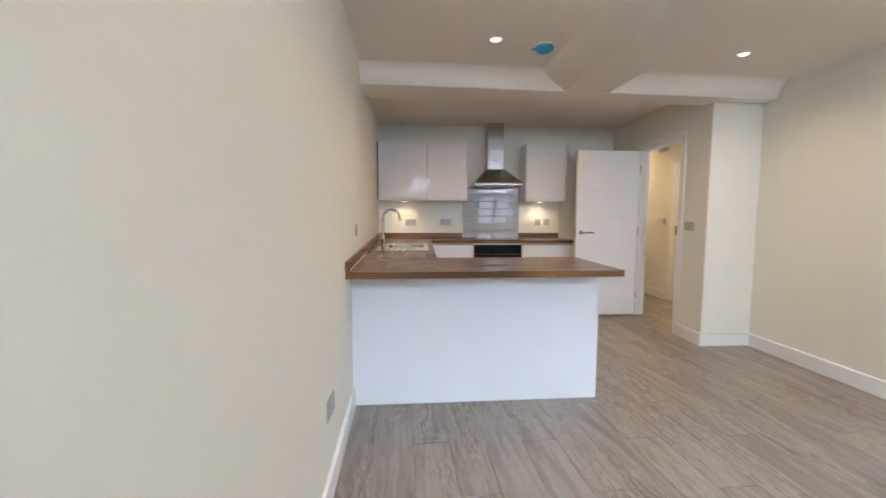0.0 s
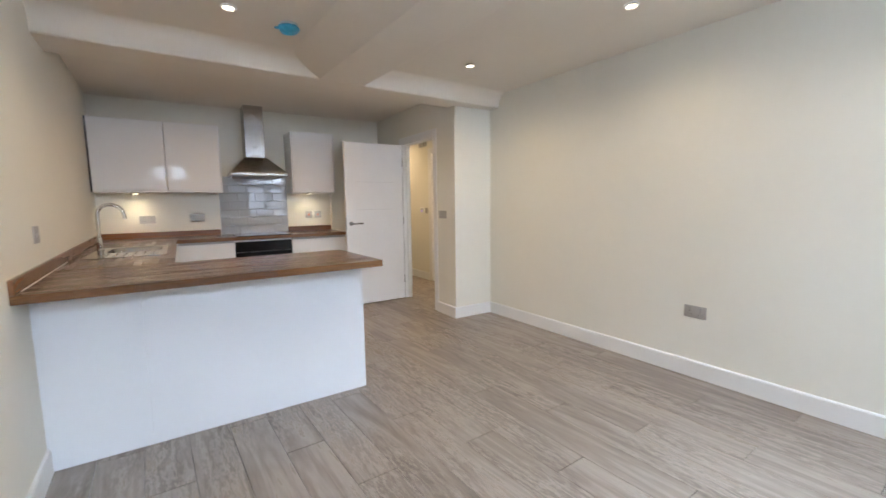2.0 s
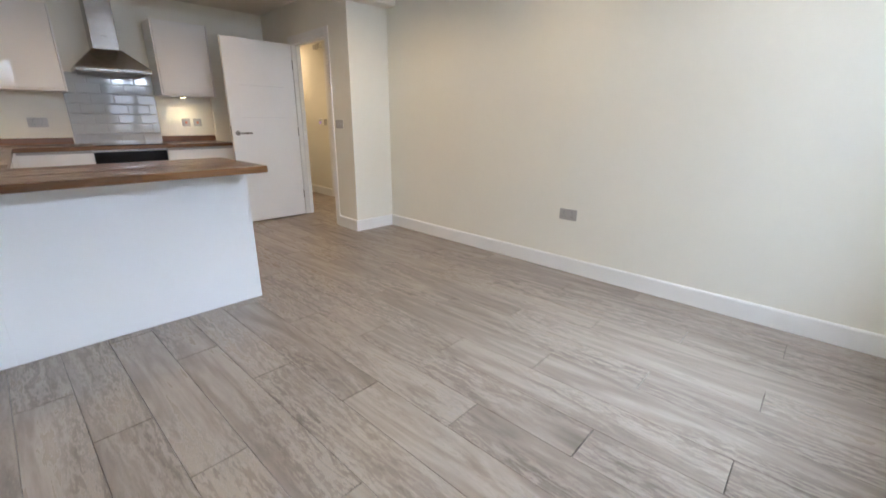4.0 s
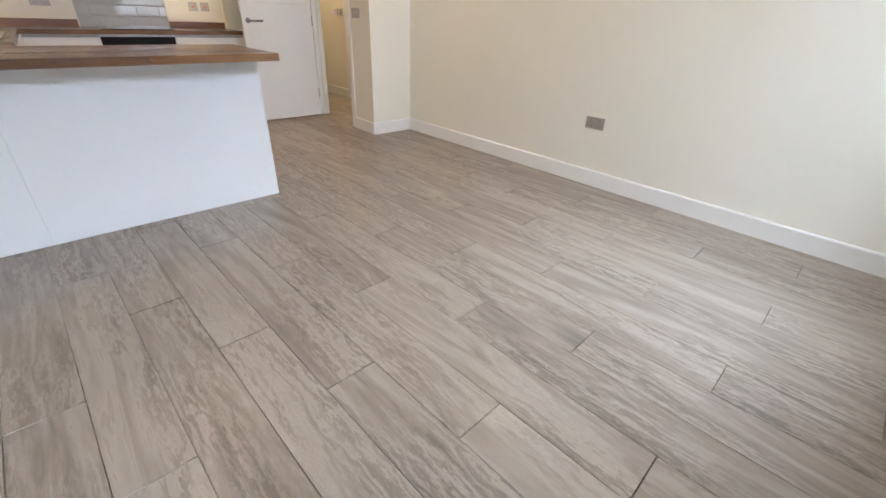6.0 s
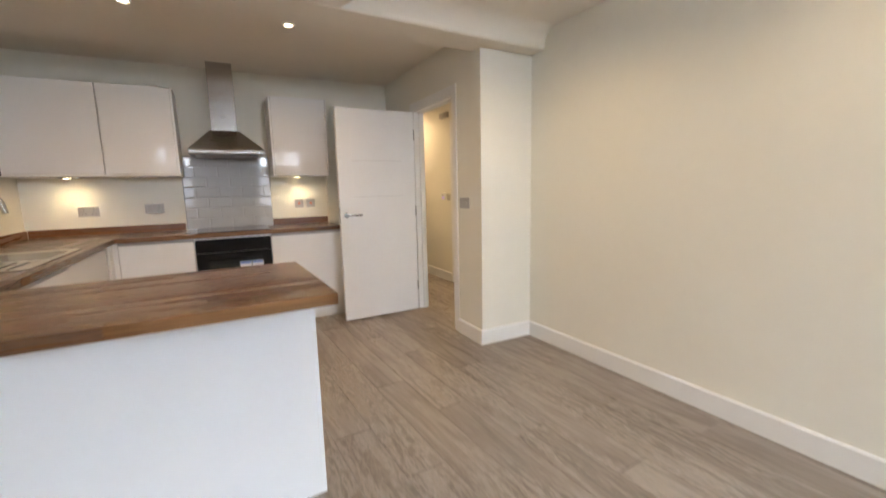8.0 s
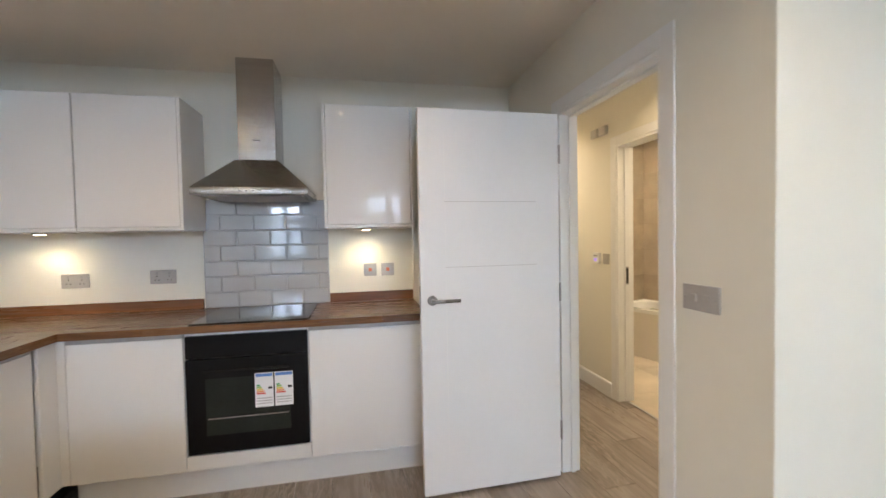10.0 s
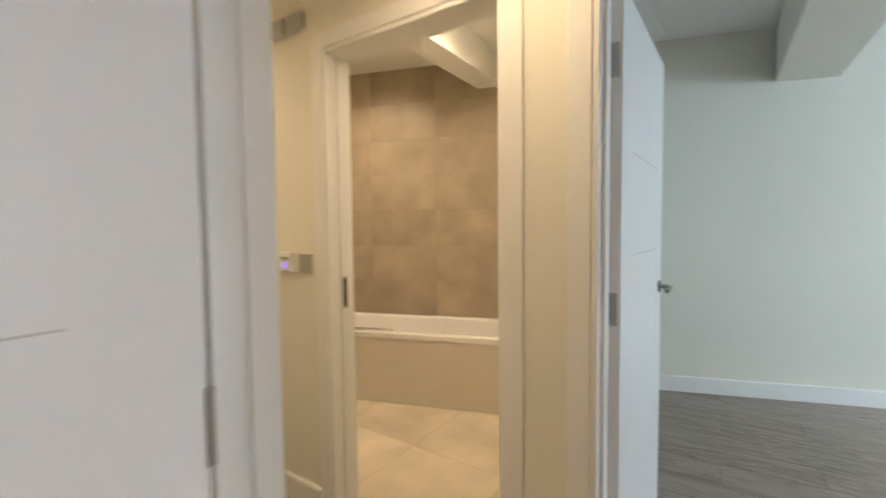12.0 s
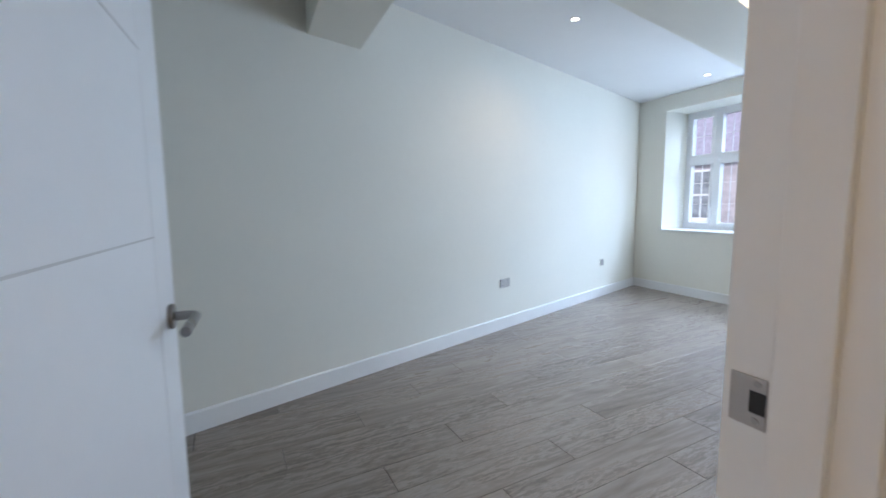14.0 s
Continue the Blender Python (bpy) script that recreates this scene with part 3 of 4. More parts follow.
# ---- ceiling fittings ----
def downlight(m, rim, lens, baffle):
    ob = thing("downlight", m, "round white recessed ceiling downlight, lit", "ceiling light", "recessed downlights")
    bm = bmesh.new(); rod(bm, (0, 0, -0.005), (0, 0, 0), 0.042, 0.044, 40); round_edges(bm, 0.0015)
    part("bezel", bm, TRIM, ob, "white bezel")
    bm = bmesh.new()
    rings_ = []
    for r_, z_ in ((0.040, -0.004), (0.038, rim), (0.035, rim - 0.001), (lens + 0.0005, -0.0055)):
        rings_.append([bm.verts.new((r_ * math.cos(math.tau * k / 32), r_ * math.sin(math.tau * k / 32), z_)) for k in range(32)])
    for a, b in zip(rings_, rings_[1:]):
        for k in range(32): bm.faces.new((a[k], a[(k + 1) % 32], b[(k + 1) % 32], b[k]))
    bmesh.ops.recalc_face_normals(bm, faces=bm.faces)
    part("baffle", bm, baffle, ob, "round baffle ring")
    bm = bmesh.new(); rod(bm, (0, 0, -0.0058), (0, 0, -0.005), lens, lens, 32)
    part("lens", bm, LAMPGLOW, ob, "glowing warm lens")
    return ob


first = None
for x, y, z, w in DOWNLIGHTS:
    m = Matrix.Translation((x, y, z))
    first = copy_thing(first, m) if first else downlight(m, -0.011, 0.0275, TRIM)

alarm = thing("smoke_alarm", pose(1.265, 3.44, 2.39), "ceiling smoke alarm under a crumpled blue dust cover", "smoke alarm")
bm = bmesh.new(); rod(bm, (0, 0, -0.022), (0, 0, 0), 0.052, 0.056, 36); round_edges(bm, 0.003)
part("base", bm, PLASTIC, alarm, "white plastic base")
bm = bmesh.new(); bmesh.ops.create_uvsphere(bm, u_segments=36, v_segments=18, radius=1.0)
for v in bm.verts:
    n_ = noise.noise(v.co * 2.3)
    v.co = Vector((v.co.x * 0.064, v.co.y * 0.064, min(v.co.z, 0.25) * 0.036 - 0.026)) * (1 + 0.0) + Vector((n_ * 0.010, n_ * 0.007, n_ * 0.006))
part("dust_cover", bm, BLUE, alarm, "crumpled blue plastic dust cover")
bm = bmesh.new(); box(bm, -0.085, -0.05, -0.012, 0.02, -0.036, -0.030); round_edges(bm, 0.003)
part("pull_tab", bm, BLUE, alarm, "blue pull tab")


# ---- plates on the walls ----
def plate(name, m, w, h, label, category, rockers=0, sockets=0, mark=False, mat=None):
    """A wall plate in its local x-z plane, facing local -y."""
    ob = thing(name, m, label, category)
    bm = bmesh.new(); box(bm, -w / 2, w / 2, -0.007, 0, -h / 2, h / 2); round_edges(bm, 0.002)
    part("plate", bm, mat or PLATE, ob)
    for i in range(sockets):
        cx = (i - (sockets - 1) / 2) * w * 0.48
        for dx, dz, a, b in ((0, 0.014, 0.004, 0.009), (-0.011, -0.010, 0.008, 0.004), (0.011, -0.010, 0.008, 0.004)):
            # slots are not cut: their inner shade is a near-black block
            boxpart("slot", (cx + dx - a / 2, cx + dx + a / 2, -0.0076, -0.006, dz - b / 2 - 0.008, dz + b / 2 - 0.008), DARK, ob, "dark socket slot")
        boxpart("rocker", (cx - 0.006, cx + 0.006, -0.010, -0.006, 0.016, 0.032), GREYPL, ob, "small grey rocker switch", 0.001)
    for i in range(rockers):
        cx = (i - (rockers - 1) / 2) * w * 0.36
        boxpart("rocker", (cx - 0.011, cx + 0.011, -0.0105, -0.006, -0.012, 0.012), PLATE if not mark else RED, ob, "red rocker switch" if mark else "steel rocker switch", 0.0015)
    for sx in (-1, 1):
        bm = bmesh.new(); rod(bm, (sx * (w / 2 - 0.012), -0.0085, 0), (sx * (w / 2 - 0.012), -0.006, 0), 0.0035, None, 12)
        part("screw", bm, GREYPL, ob)
    return ob


RZ = lambda x, y, z, a: pose(x, y, z, 0, 0, a)
plate("double_socket", RZ(0.283, 6.24, 1.113, 0), 0.147, 0.086, "brushed steel double socket above the walnut upstand", "socket", sockets=2)
plate("double_socket", RZ(0.760, 6.24, 1.120, 0), 0.147, 0.086, "brushed steel double socket beside the tiled splashback", "socket", sockets=2)
plate("isolator_switch", RZ(2.040, 6.24, 1.122, 0), 0.086, 0.086, "brushed steel isolator switch with a red rocker", "switch", rockers=1, mark=True)
plate("isolator_switch", RZ(2.160, 6.24, 1.122, 0), 0.086, 0.086, "brushed steel isolator switch with a red rocker", "switch", rockers=1, mark=True)
plate("double_socket", RZ(right_x(2.06), 2.06, 0.470, -90), 0.147, 0.086, "brushed steel double socket low on the plain wall", "socket", sockets=2)
plate("double_socket", RZ(left_x(2.34), 2.34, 0.395, 90), 0.147, 0.086, "brushed steel double socket low beside the peninsula", "socket", sockets=2)
plate("fused_switch", RZ(left_x(3.46), 3.46, 1.125, 90), 0.086, 0.086, "brushed steel switch above the sink worktop", "switch", rockers=1)
plate("light_switch", RZ(3.065, 4.503, 1.124, -90), 0.147, 0.086, "brushed steel two gang light switch beside the doorway", "switch", rockers=2)
plate("double_socket", RZ(east_x(2.69), 2.69, 0.460, -90 + 18.65), 0.147, 0.086, "brushed steel double socket low in the bedroom", "socket", sockets=2)
plate("single_socket", RZ(east_x(0.72), 0.72, 0.455, -90 + 18.65), 0.086, 0.086, "small steel outlet low near the bedroom window", "socket", sockets=1)
plate("light_switch", RZ(3.96, 6.412, 1.130, -90), 0.086, 0.086, "brushed steel light switch in the hall", "switch", rockers=1)
th = thing("thermostat", RZ(3.96, 6.533, 1.135, -90), "white heating thermostat with a violet display", "thermostat")
boxpart("body", (-0.045, 0.045, -0.026, 0, -0.045, 0.045), PLASTIC, th, bevel=0.006)
boxpart("display", (-0.018, 0.014, -0.0275, -0.025, -0.026, -0.004), VIOLET, th, "glowing violet display", 0.001)
boxpart("button", (-0.03, 0.03, -0.028, -0.025, 0.012, 0.024), GREYPL, th, "row of buttons", 0.001)
BOXPL = material("pale grey plastic", (0.50, 0.49, 0.46), 0.4, vary=0.03)
for y in (6.425, 6.545):
    j = thing("junction_box", RZ(3.96, y, 2.178, -90), "small grey square box high on the hall wall", "junction box", "boxes above the thermostat")
    boxpart("lid", (-0.048, 0.048, -0.030, 0, -0.035, 0.035), BOXPL, j, bevel=0.004)
    boxpart("face", (-0.036, 0.036, -0.032, -0.029, -0.024, 0.024), PLATE, j, bevel=0.001)

# strike plate on the bedroom jamb, sliding door in its pocket
st = thing("strike_plate", pose(4.062, 4.440, 1.02), "satin steel strike plate with a latch hole", "strike plate")
boxpart("plate", (-0.016, 0.022, 0, 0.0018, -0.029, 0.029), PLATE, st, bevel=0.0006)
# hole not cut: a near-black block paints its shade
boxpart("latch_hole", (-0.0155, 0.001, 0.0012, 0.0024, -0.012, 0.013), DARK, st, "dark latch hole")
for z in (-0.021, 0.0215):
    bm = bmesh.new(); rod(bm, (-0.006, 0.001, z), (-0.006, 0.0026, z), 0.0046, 0.0036, 16)
    part("screw", bm, GREYPL, st)
ps = thing("pocket_door", Matrix(), "white sliding door drawn back into its pocket", "sliding door")
boxpart("leaf", (4.012, 4.050, 6.245, 6.262, 0.01, 2.005), DOORP, ps, "leading edge of the white leaf", 0.002)
# the recess is a near-black block, its shade put into the colour
boxpart("edge_pull", (4.022, 4.040, 6.2425, 6.246, 0.945, 1.065), DARK, ps, "dark recessed edge pull", 0.003)
boxpart("pull_rim", (4.018, 4.044, 6.244, 6.2455, 0.935, 1.075), SATIN, ps, "bronze rim of the pull", 0.002)


# ---- the kitchen ----
def units_front(ob, x0, x1, z0, z1, y, mat=None, grip=True):
    """A slab front with a lipped top edge; it faces local -y."""
    bm = bmesh.new(); box(bm, x0 + 0.0015, x1 - 0.0015, y, y + 0.019, z0, z1); round_edges(bm, 0.003, 3)
    return part("door", bm, mat or GLOSS, ob, "white gloss slab door")


def base_unit(m, w, label):
    ob = thing("base_unit", m, label, "kitchen unit", "base units under the worktop")
    boxpart("carcass", (0, w, 0.02, 0.56, 0.15, 0.868), CARC, ob)
    boxpart("grip_channel", (0, w, 0.004, 0.02, 0.842, 0.868), GREYPL, ob, "pale recessed grip channel above the door")
    boxpart("plinth", (0, w, 0.05, 0.066, 0, 0.15), CARC, ob, "white plinth")
    units_front(ob, 0, w, 0.152, 0.846, 0.0)
    return ob


base_unit(pose(0.555, 5.668, 0), 0.52, "white gloss handleless base unit beside the oven")
base_unit(pose(1.690, 5.668, 0), 0.645, "white gloss handleless base unit beside the open door")
cu = thing("corner_post", pose(0.0, 0, 0), "white filler post in the corner of the base units", "filler post")
boxpart("post", (0.50, 0.553, 5.670, 5.70, 0.152, 0.868), CARC, cu, bevel=0.002)
boxpart("return", (0.50, 0.52, 5.55, 5.667, 0.152, 0.868), CARC, cu, bevel=0.002)
base_unit(pose(0.505, 4.60, 0, 0, 0, 90), 0.94, "white gloss base unit beyond the sink")
base_unit(pose(0.530, 3.70, 0, 0, 0, 90), 0.89, "white gloss base unit under the sink")

# oven in its housing
ov = thing("oven", pose(1.075, 5.668, 0), "built-in black glass electric oven with an energy label", "oven")
boxpart("housing", (0, 0.615, 0.03, 0.56, 0.15, 0.868), CARC, ov)
boxpart("filler", (0, 0.615, 0.0, 0.018, 0.152, 0.228), GLOSS, ov, "white gloss filler under the oven", 0.002)
boxpart("plinth", (0, 0.615, 0.05, 0.066, 0, 0.15), CARC, ov)
boxpart("control_panel", (0.008, 0.607, 0.002, 0.03, 0.735, 0.850), PANELBLACK, ov, "black control panel", 0.002)
boxpart("oven_door", (0.008, 0.607, -0.004, 0.03, 0.236, 0.730), OVENGLASS, ov, "black glass oven door", 0.003)
boxpart("oven_window", (0.10, 0.515, -0.0052, -0.003, 0.33, 0.628), OVEN_IN, ov, "dark see-through window")
bm = bmesh.new(); tube(bm, [(0.10, -0.036, 0.675), (0.30, -0.036, 0.675), (0.515, -0.036, 0.675)], 0.007); rod(bm, (0.125, -0.036, 0.675), (0.125, -0.003, 0.675), 0.006); rod(bm, (0.49, -0.036, 0.675), (0.49, -0.003, 0.675), 0.006)
part("oven_handle", bm, BLACK, ov, "black bar handle")
boxpart("rack", (0.11, 0.505, -0.0062, -0.005, 0.415, 0.421), STEEL, ov, "pale oven rack line")
for x in (0.339, 0.438):
    lab = new("energy_label"); lab.parent = ov
    boxpart("sheet", (x, x + 0.092, -0.0075, -0.006, 0.458, 0.640), PAPER, lab, "white energy label")
    boxpart("header", (x + 0.004, x + 0.088, -0.0082, -0.0072, 0.620, 0.636), material("label blue", (0.10, 0.22, 0.55), 0.5), lab)
    for k, c in enumerate(((0.05, 0.35, 0.10), (0.28, 0.48, 0.06), (0.75, 0.55, 0.03), (0.75, 0.25, 0.04), (0.65, 0.08, 0.05))):
        boxpart("colour_bar", (x + 0.008, x + 0.026 + 0.007 * k, -0.0082, -0.0072, 0.570 - 0.011 * k, 0.578 - 0.011 * k), material("label bar", c, 0.5), lab)
    boxpart("grade_arrow", (x + 0.066, x + 0.086, -0.0082, -0.0072, 0.552, 0.564), DARK, lab)
    for k in range(3):
        boxpart("text_bar", (x + 0.008, x + 0.084, -0.0082, -0.0072, 0.475 + 0.014 * k, 0.479 + 0.014 * k), GREYPL, lab)

hob = thing("hob", pose(1.40, 5.93, 0.911), "flat black glass ceramic hob set on the worktop", "hob")
boxpart("glass_top", (-0.295, 0.295, -0.268, 0.245, 0, 0.006), BLACK, hob, bevel=0.002)
boxpart("seal", (-0.288, 0.288, -0.262, 0.240, -0.0005, 0.0012), DARK, hob)

# wall cabinets
def wall_unit(x0, x1, label, doors, end=1):
    ob = thing("wall_cabinet", pose(x0, 5.885, 1.403), label, "wall cabinet", "wall cabinets")
    w = x1 - x0
    boxpart("carcass", (0, w, 0.023, 0.353, 0.0, 0.73), CARC, ob, bevel=0.001)
    boxpart("bottom_rail", (0, w, 0.004, 0.022, 0.0, 0.016), CARC, ob, "white lower rail", 0.002)
    for i in range(doors):
        units_front(ob, w * i / doors, w * (i + 1) / doors, 0.020, 0.732, 0.0)
    for a, b in ((w + 0.001, w + 0.017), (-0.017, -0.001))[:end]:
        boxpart("side_panel", (a, b, -0.001, 0.353, 0.0, 0.732), CARC, ob, "white side panel", 0.002)
    return ob


wall_unit(-0.118, 0.500, "white gloss wall cabinet in the corner over the sink", 1, 0)
wall_unit(0.504, 1.003, "white gloss wall cabinet beside the cooker hood", 1)
wall_unit(1.790, 2.288, "white gloss single wall cabinet by the open door", 1, 2)
# added dark strip: the gap's shade is put into its colour
gp = thing("end_filler", pose(0, 0, 0), "dark strip for the shade in the gap between cabinet and wall", "filler")
boxpart("filler", (-0.133, -0.120, 5.90, 6.23, 1.41, 2.14), DARK, gp)
for x, y, z in UNDERLIGHTS:
    ul = thing("cabinet_light", pose(x, y, 1.409), "small round lit lamp under the wall cabinet", "cabinet light", "lights under the cabinets")
    bm = bmesh.new(); rod(bm, (0, 0, -0.016), (0, 0, 0), 0.034, 0.034, 32); round_edges(bm, 0.002)
    part("housing", bm, SATIN, ul, "satin metal ring")
    bm = bmesh.new(); rod(bm, (0, 0, -0.019), (0, 0, -0.016), 0.026, 0.026, 28)
    part("lens", bm, UNDERGLOW, ul, "glowing warm lens")

# cooker hood
hd = thing("cooker_hood", pose(1.40, 6.24, 0), "stainless steel chimney cooker hood over the hob", "cooker hood")
bm = bmesh.new(); box(bm, -0.112, 0.098, -0.265, 0, 1.81, 2.12); round_edges(bm, 0.003)
part("lower_chimney", bm, HOODSTEEL, hd, "lower chimney sleeve")
bm = bmesh.new(); box(bm, -0.1112, 0.0972, -0.2642, 0, 2.10, 2.408); round_edges(bm, 0.003)
part("upper_chimney", bm, HOODSTEEL, hd, "upper chimney sleeve")
bm = bmesh.new()
lo = [bm.verts.new(p) for p in ((-0.298, -0.488, 1.630), (0.298, -0.488, 1.630), (0.298, 0, 1.630), (-0.298, 0, 1.630))]
hi = [bm.verts.new(p) for p in ((-0.127, -0.280, 1.812), (0.113, -0.280, 1.812), (0.113, 0, 1.812), (-0.127, 0, 1.812))]
for i in range(4): bm.faces.new((lo[i], lo[(i + 1) % 4], hi[(i + 1) % 4], hi[i]))
bm.faces.new(lo[::-1]); bm.faces.new(hi)
bmesh.ops.recalc_face_normals(bm, faces=bm.faces)
round_edges(bm, 0.004)
part("canopy", bm, HOODSTEEL, hd, "pyramid canopy")
bm = bmesh.new(); box(bm, -0.30, 0.30, -0.490, 0, 1.588, 1.630); round_edges(bm, 0.004)
part("rim", bm, HOODSTEEL, hd, "bright lower rim")
boxpart("filter", (-0.26, 0.26, -0.45, -0.05, 1.582, 1.590), GREYPL, hd, "dark grease filter", 0.002)
for i in range(4):
    boxpart("button", (-0.06 + 0.035 * i, -0.045 + 0.035 * i, -0.4915, -0.489, 1.604, 1.612), GREYPL, hd, "small grey button", 0.0005)
boxpart("maker_plate", (-0.030, 0.014, -0.2675, -0.264, 1.925, 1.932), GREYPL, hd, "thin dark maker's plate")

# peninsula: skewed like the side wall
pen = thing("peninsula_unit", Matrix.Translation((0.0, 3.165, 0)) @ Matrix.Rotation(math.atan(0.034), 4, "Z"), "white panelled kitchen peninsula under a walnut worktop", "kitchen peninsula")
boxpart("back_panel", (-0.011, 0.402, 0, 0.018, 0.002, 0.868), PANEL, pen, "white back panel", 0.0012)
boxpart("back_panel", (0.4028, 1.592, 0, 0.018, 0.002, 0.868), PANEL, pen, "white back panel", 0.0006)
boxpart("end_panel", (1.592, 1.610, 0, 0.455, 0.002, 0.868), PANEL, pen, "white end panel", 0.0012)
boxpart("carcass", (0.02, 1.59, 0.02, 0.44, 0.15, 0.868), CARC, pen)
boxpart("plinth", (0.55, 1.59, 0.38, 0.396, 0, 0.15), CARC, pen, "white plinth")
for i in range(2):
    bm = bmesh.new(); box(bm, 0.552 + 0.52 * i, 1.069 + 0.52 * i, 0.441, 0.459, 0.152, 0.846); round_edges(bm, 0.003)
    part("door", bm, GLOSS, pen, "white gloss slab door")

# sink and tap
sk = thing("sink", pose(0, 0, 0.911), "inset stainless steel sink with a drainer", "sink")
X0, X1, Y0, Y1 = 0.012, 0.492, 4.18, 5.04
bm = bmesh.new()
outer = [(X0, Y0), (X1, Y0), (X1, Y1), (X0, Y1)]
def rounded(x0, x1, y0, y1, r, seg=6):
    pts = []
    for cx, cy, a in ((x1 - r, y1 - r, 0), (x0 + r, y1 - r, 90), (x0 + r, y0 + r, 180), (x1 - r, y0 + r, 270)):
        for k in range(seg + 1):
            t = radians(a + 90 * k / seg); pts.append((cx + r * math.cos(t), cy + r * math.sin(t)))
    return pts
rings = [(rounded(X0, X1, Y0, Y1, 0.03), 0.0), (rounded(X0, X1, Y0, Y1, 0.03), 0.004), (rounded(X0 + 0.02, X1 - 0.02, Y0 + 0.02, Y1 - 0.02, 0.03), 0.004),
         (rounded(0.10, 0.45, 4.55, 4.98, 0.06), 0.002), (rounded(0.105, 0.445, 4.555, 4.975, 0.06), -0.01), (rounded(0.12, 0.43, 4.57, 4.96, 0.07), -0.15), (rounded(0.18, 0.37, 4.65, 4.88, 0.05), -0.165)]
prev = None
for pts, z in rings:
    cur = [bm.verts.new((x, y, z)) for x, y in pts]
    if prev:
        for k in range(len(cur)): bm.faces.new((prev[k], prev[(k + 1) % len(cur)], cur[(k + 1) % len(cur)], cur[k]))
    prev = cur
bm.faces.new(prev)
bmesh.ops.recalc_face_normals(bm, faces=bm.faces)
for f in bm.faces: f.normal_flip() if f.normal.z < -0.5 else None
part("basin", bm, SINKSTEEL, sk)
for k in range(6):
    bm = bmesh.new(); tube(bm, [(0.13 + 0.055 * k, 4.24, 0.0035), (0.13 + 0.055 * k, 4.36, 0.0045), (0.13 + 0.055 * k, 4.50, 0.0035)], 0.005, 8)
    part("drainer_rib", bm, SINKSTEEL, sk)
bm = bmesh.new(); rod(bm, (0.275, 4.765, -0.166), (0.275, 4.765, -0.158), 0.045, 0.045, 28)
part("waste", bm, CHROME, sk, "chrome waste")
tp = thing("mixer_tap", pose(0.030, 4.90, 0.914), "polished chrome swan-neck kitchen mixer tap", "tap")
bm = bmesh.new(); rod(bm, (0, 0, 0), (0, 0, 0.012), 0.027, 0.024, 30); rod(bm, (0, 0, 0.012), (0, 0, 0.10), 0.022, 0.020, 30)
part("body", bm, CHROME, tp)
bm = bmesh.new()
pts = [(0, 0, 0.09), (0, 0, 0.18), (0, 0, 0.28)] + [(0.085 - 0.085 * math.cos(radians(a)), 0, 0.28 + 0.085 * math.sin(radians(a))) for a in range(15, 166, 15)] + [(0.172, 0, 0.275), (0.178, 0, 0.245)]
tube(bm, pts, 0.0145, 18)
part("spout", bm, CHROME, tp, "arched chrome spout")
bm = bmesh.new(); rod(bm, (0.0, 0.015, 0.07), (0.0, 0.050, 0.074), 0.011, 0.009); tube(bm, [(0, 0.046, 0.072), (0.002, 0.050, 0.10), (0.004, 0.052, 0.135)], 0.0055)
part("lever", bm, CHROME, tp, "small chrome lever")


# walnut worktops: blocks of glued staves
bm = bmesh.new(); box(bm, -0.5, 0.5, -0.5, 0.5, -0.5, 0.5)
stave_mesh = bpy.data.meshes.new("stave"); bm.to_mesh(stave_mesh); bm.free(); stave_mesh.materials.append(WORKT)
rnd = random.Random(5)


def staves(parent, m, length, depth, width, z0, z1, mean):
    """Rows of staves along local x that fill length by depth."""
    rows = max(1, round(depth / width)); w = depth / rows
    for i in range(rows):
        x = 0.0
        nxt = rnd.uniform(0.3, 1.0) * mean
        while x < length - 1e-6:
            e = min(length, x + nxt)
            if length - e < 0.12: e = length
            s = new("stave", stave_mesh)
            s.parent = parent
            s.matrix_local = m @ Matrix.Translation(((x + e) / 2, (i + 0.5) * w, (z0 + z1) / 2)) @ Matrix.Diagonal((e - x - 0.0004, w - 0.0004, z1 - z0, 1))
            x, nxt = e, rnd.uniform(0.6, 1.3) * mean


wt = thing("worktop", Matrix(), "oiled walnut block worktop of glued staves", "worktop")
PEN = Matrix.Translation((0.002, 2.890, 0)) @ Matrix.Rotation(math.atan(0.036), 4, "Z")
staves(wt, PEN, 1.640, 0.745, 0.042, 0.872, 0.910, 0.55)
T90 = Matrix.Rotation(radians(90), 4, "Z")
# run along the side wall: before, beside and beyond the sink
staves(wt, Matrix.Translation((0.545, 3.66, 0)) @ T90, 0.535, 0.62, 0.042, 0.872, 0.910, 0.5)
staves(wt, Matrix.Translation((0.545, 4.196, 0)) @ T90, 0.83, 0.062, 0.031, 0.872, 0.910, 0.5)
staves(wt, Matrix.Translation((0.024, 4.196, 0)) @ T90, 0.83, 0.120, 0.040, 0.872, 0.910, 0.5)
staves(wt, Matrix.Translation((0.545, 5.027, 0)) @ T90, 0.612, 0.66, 0.042, 0.872, 0.910, 0.5)
# run along the back wall
staves(wt, Matrix.Translation((-0.13, 5.640, 0)), 2.465, 0.600, 0.042, 0.872, 0.910, 0.55)


def upstand(m, length, label="walnut upstand along the wall"):
    ob = thing("upstand", m, label, "upstand", "walnut upstands")
    bm = bmesh.new(); box(bm, 0, length, -0.018, 0, 0, 0.062); round_edges(bm, 0.002)
    me = part("strip", bm, WORKU, ob)
    return ob


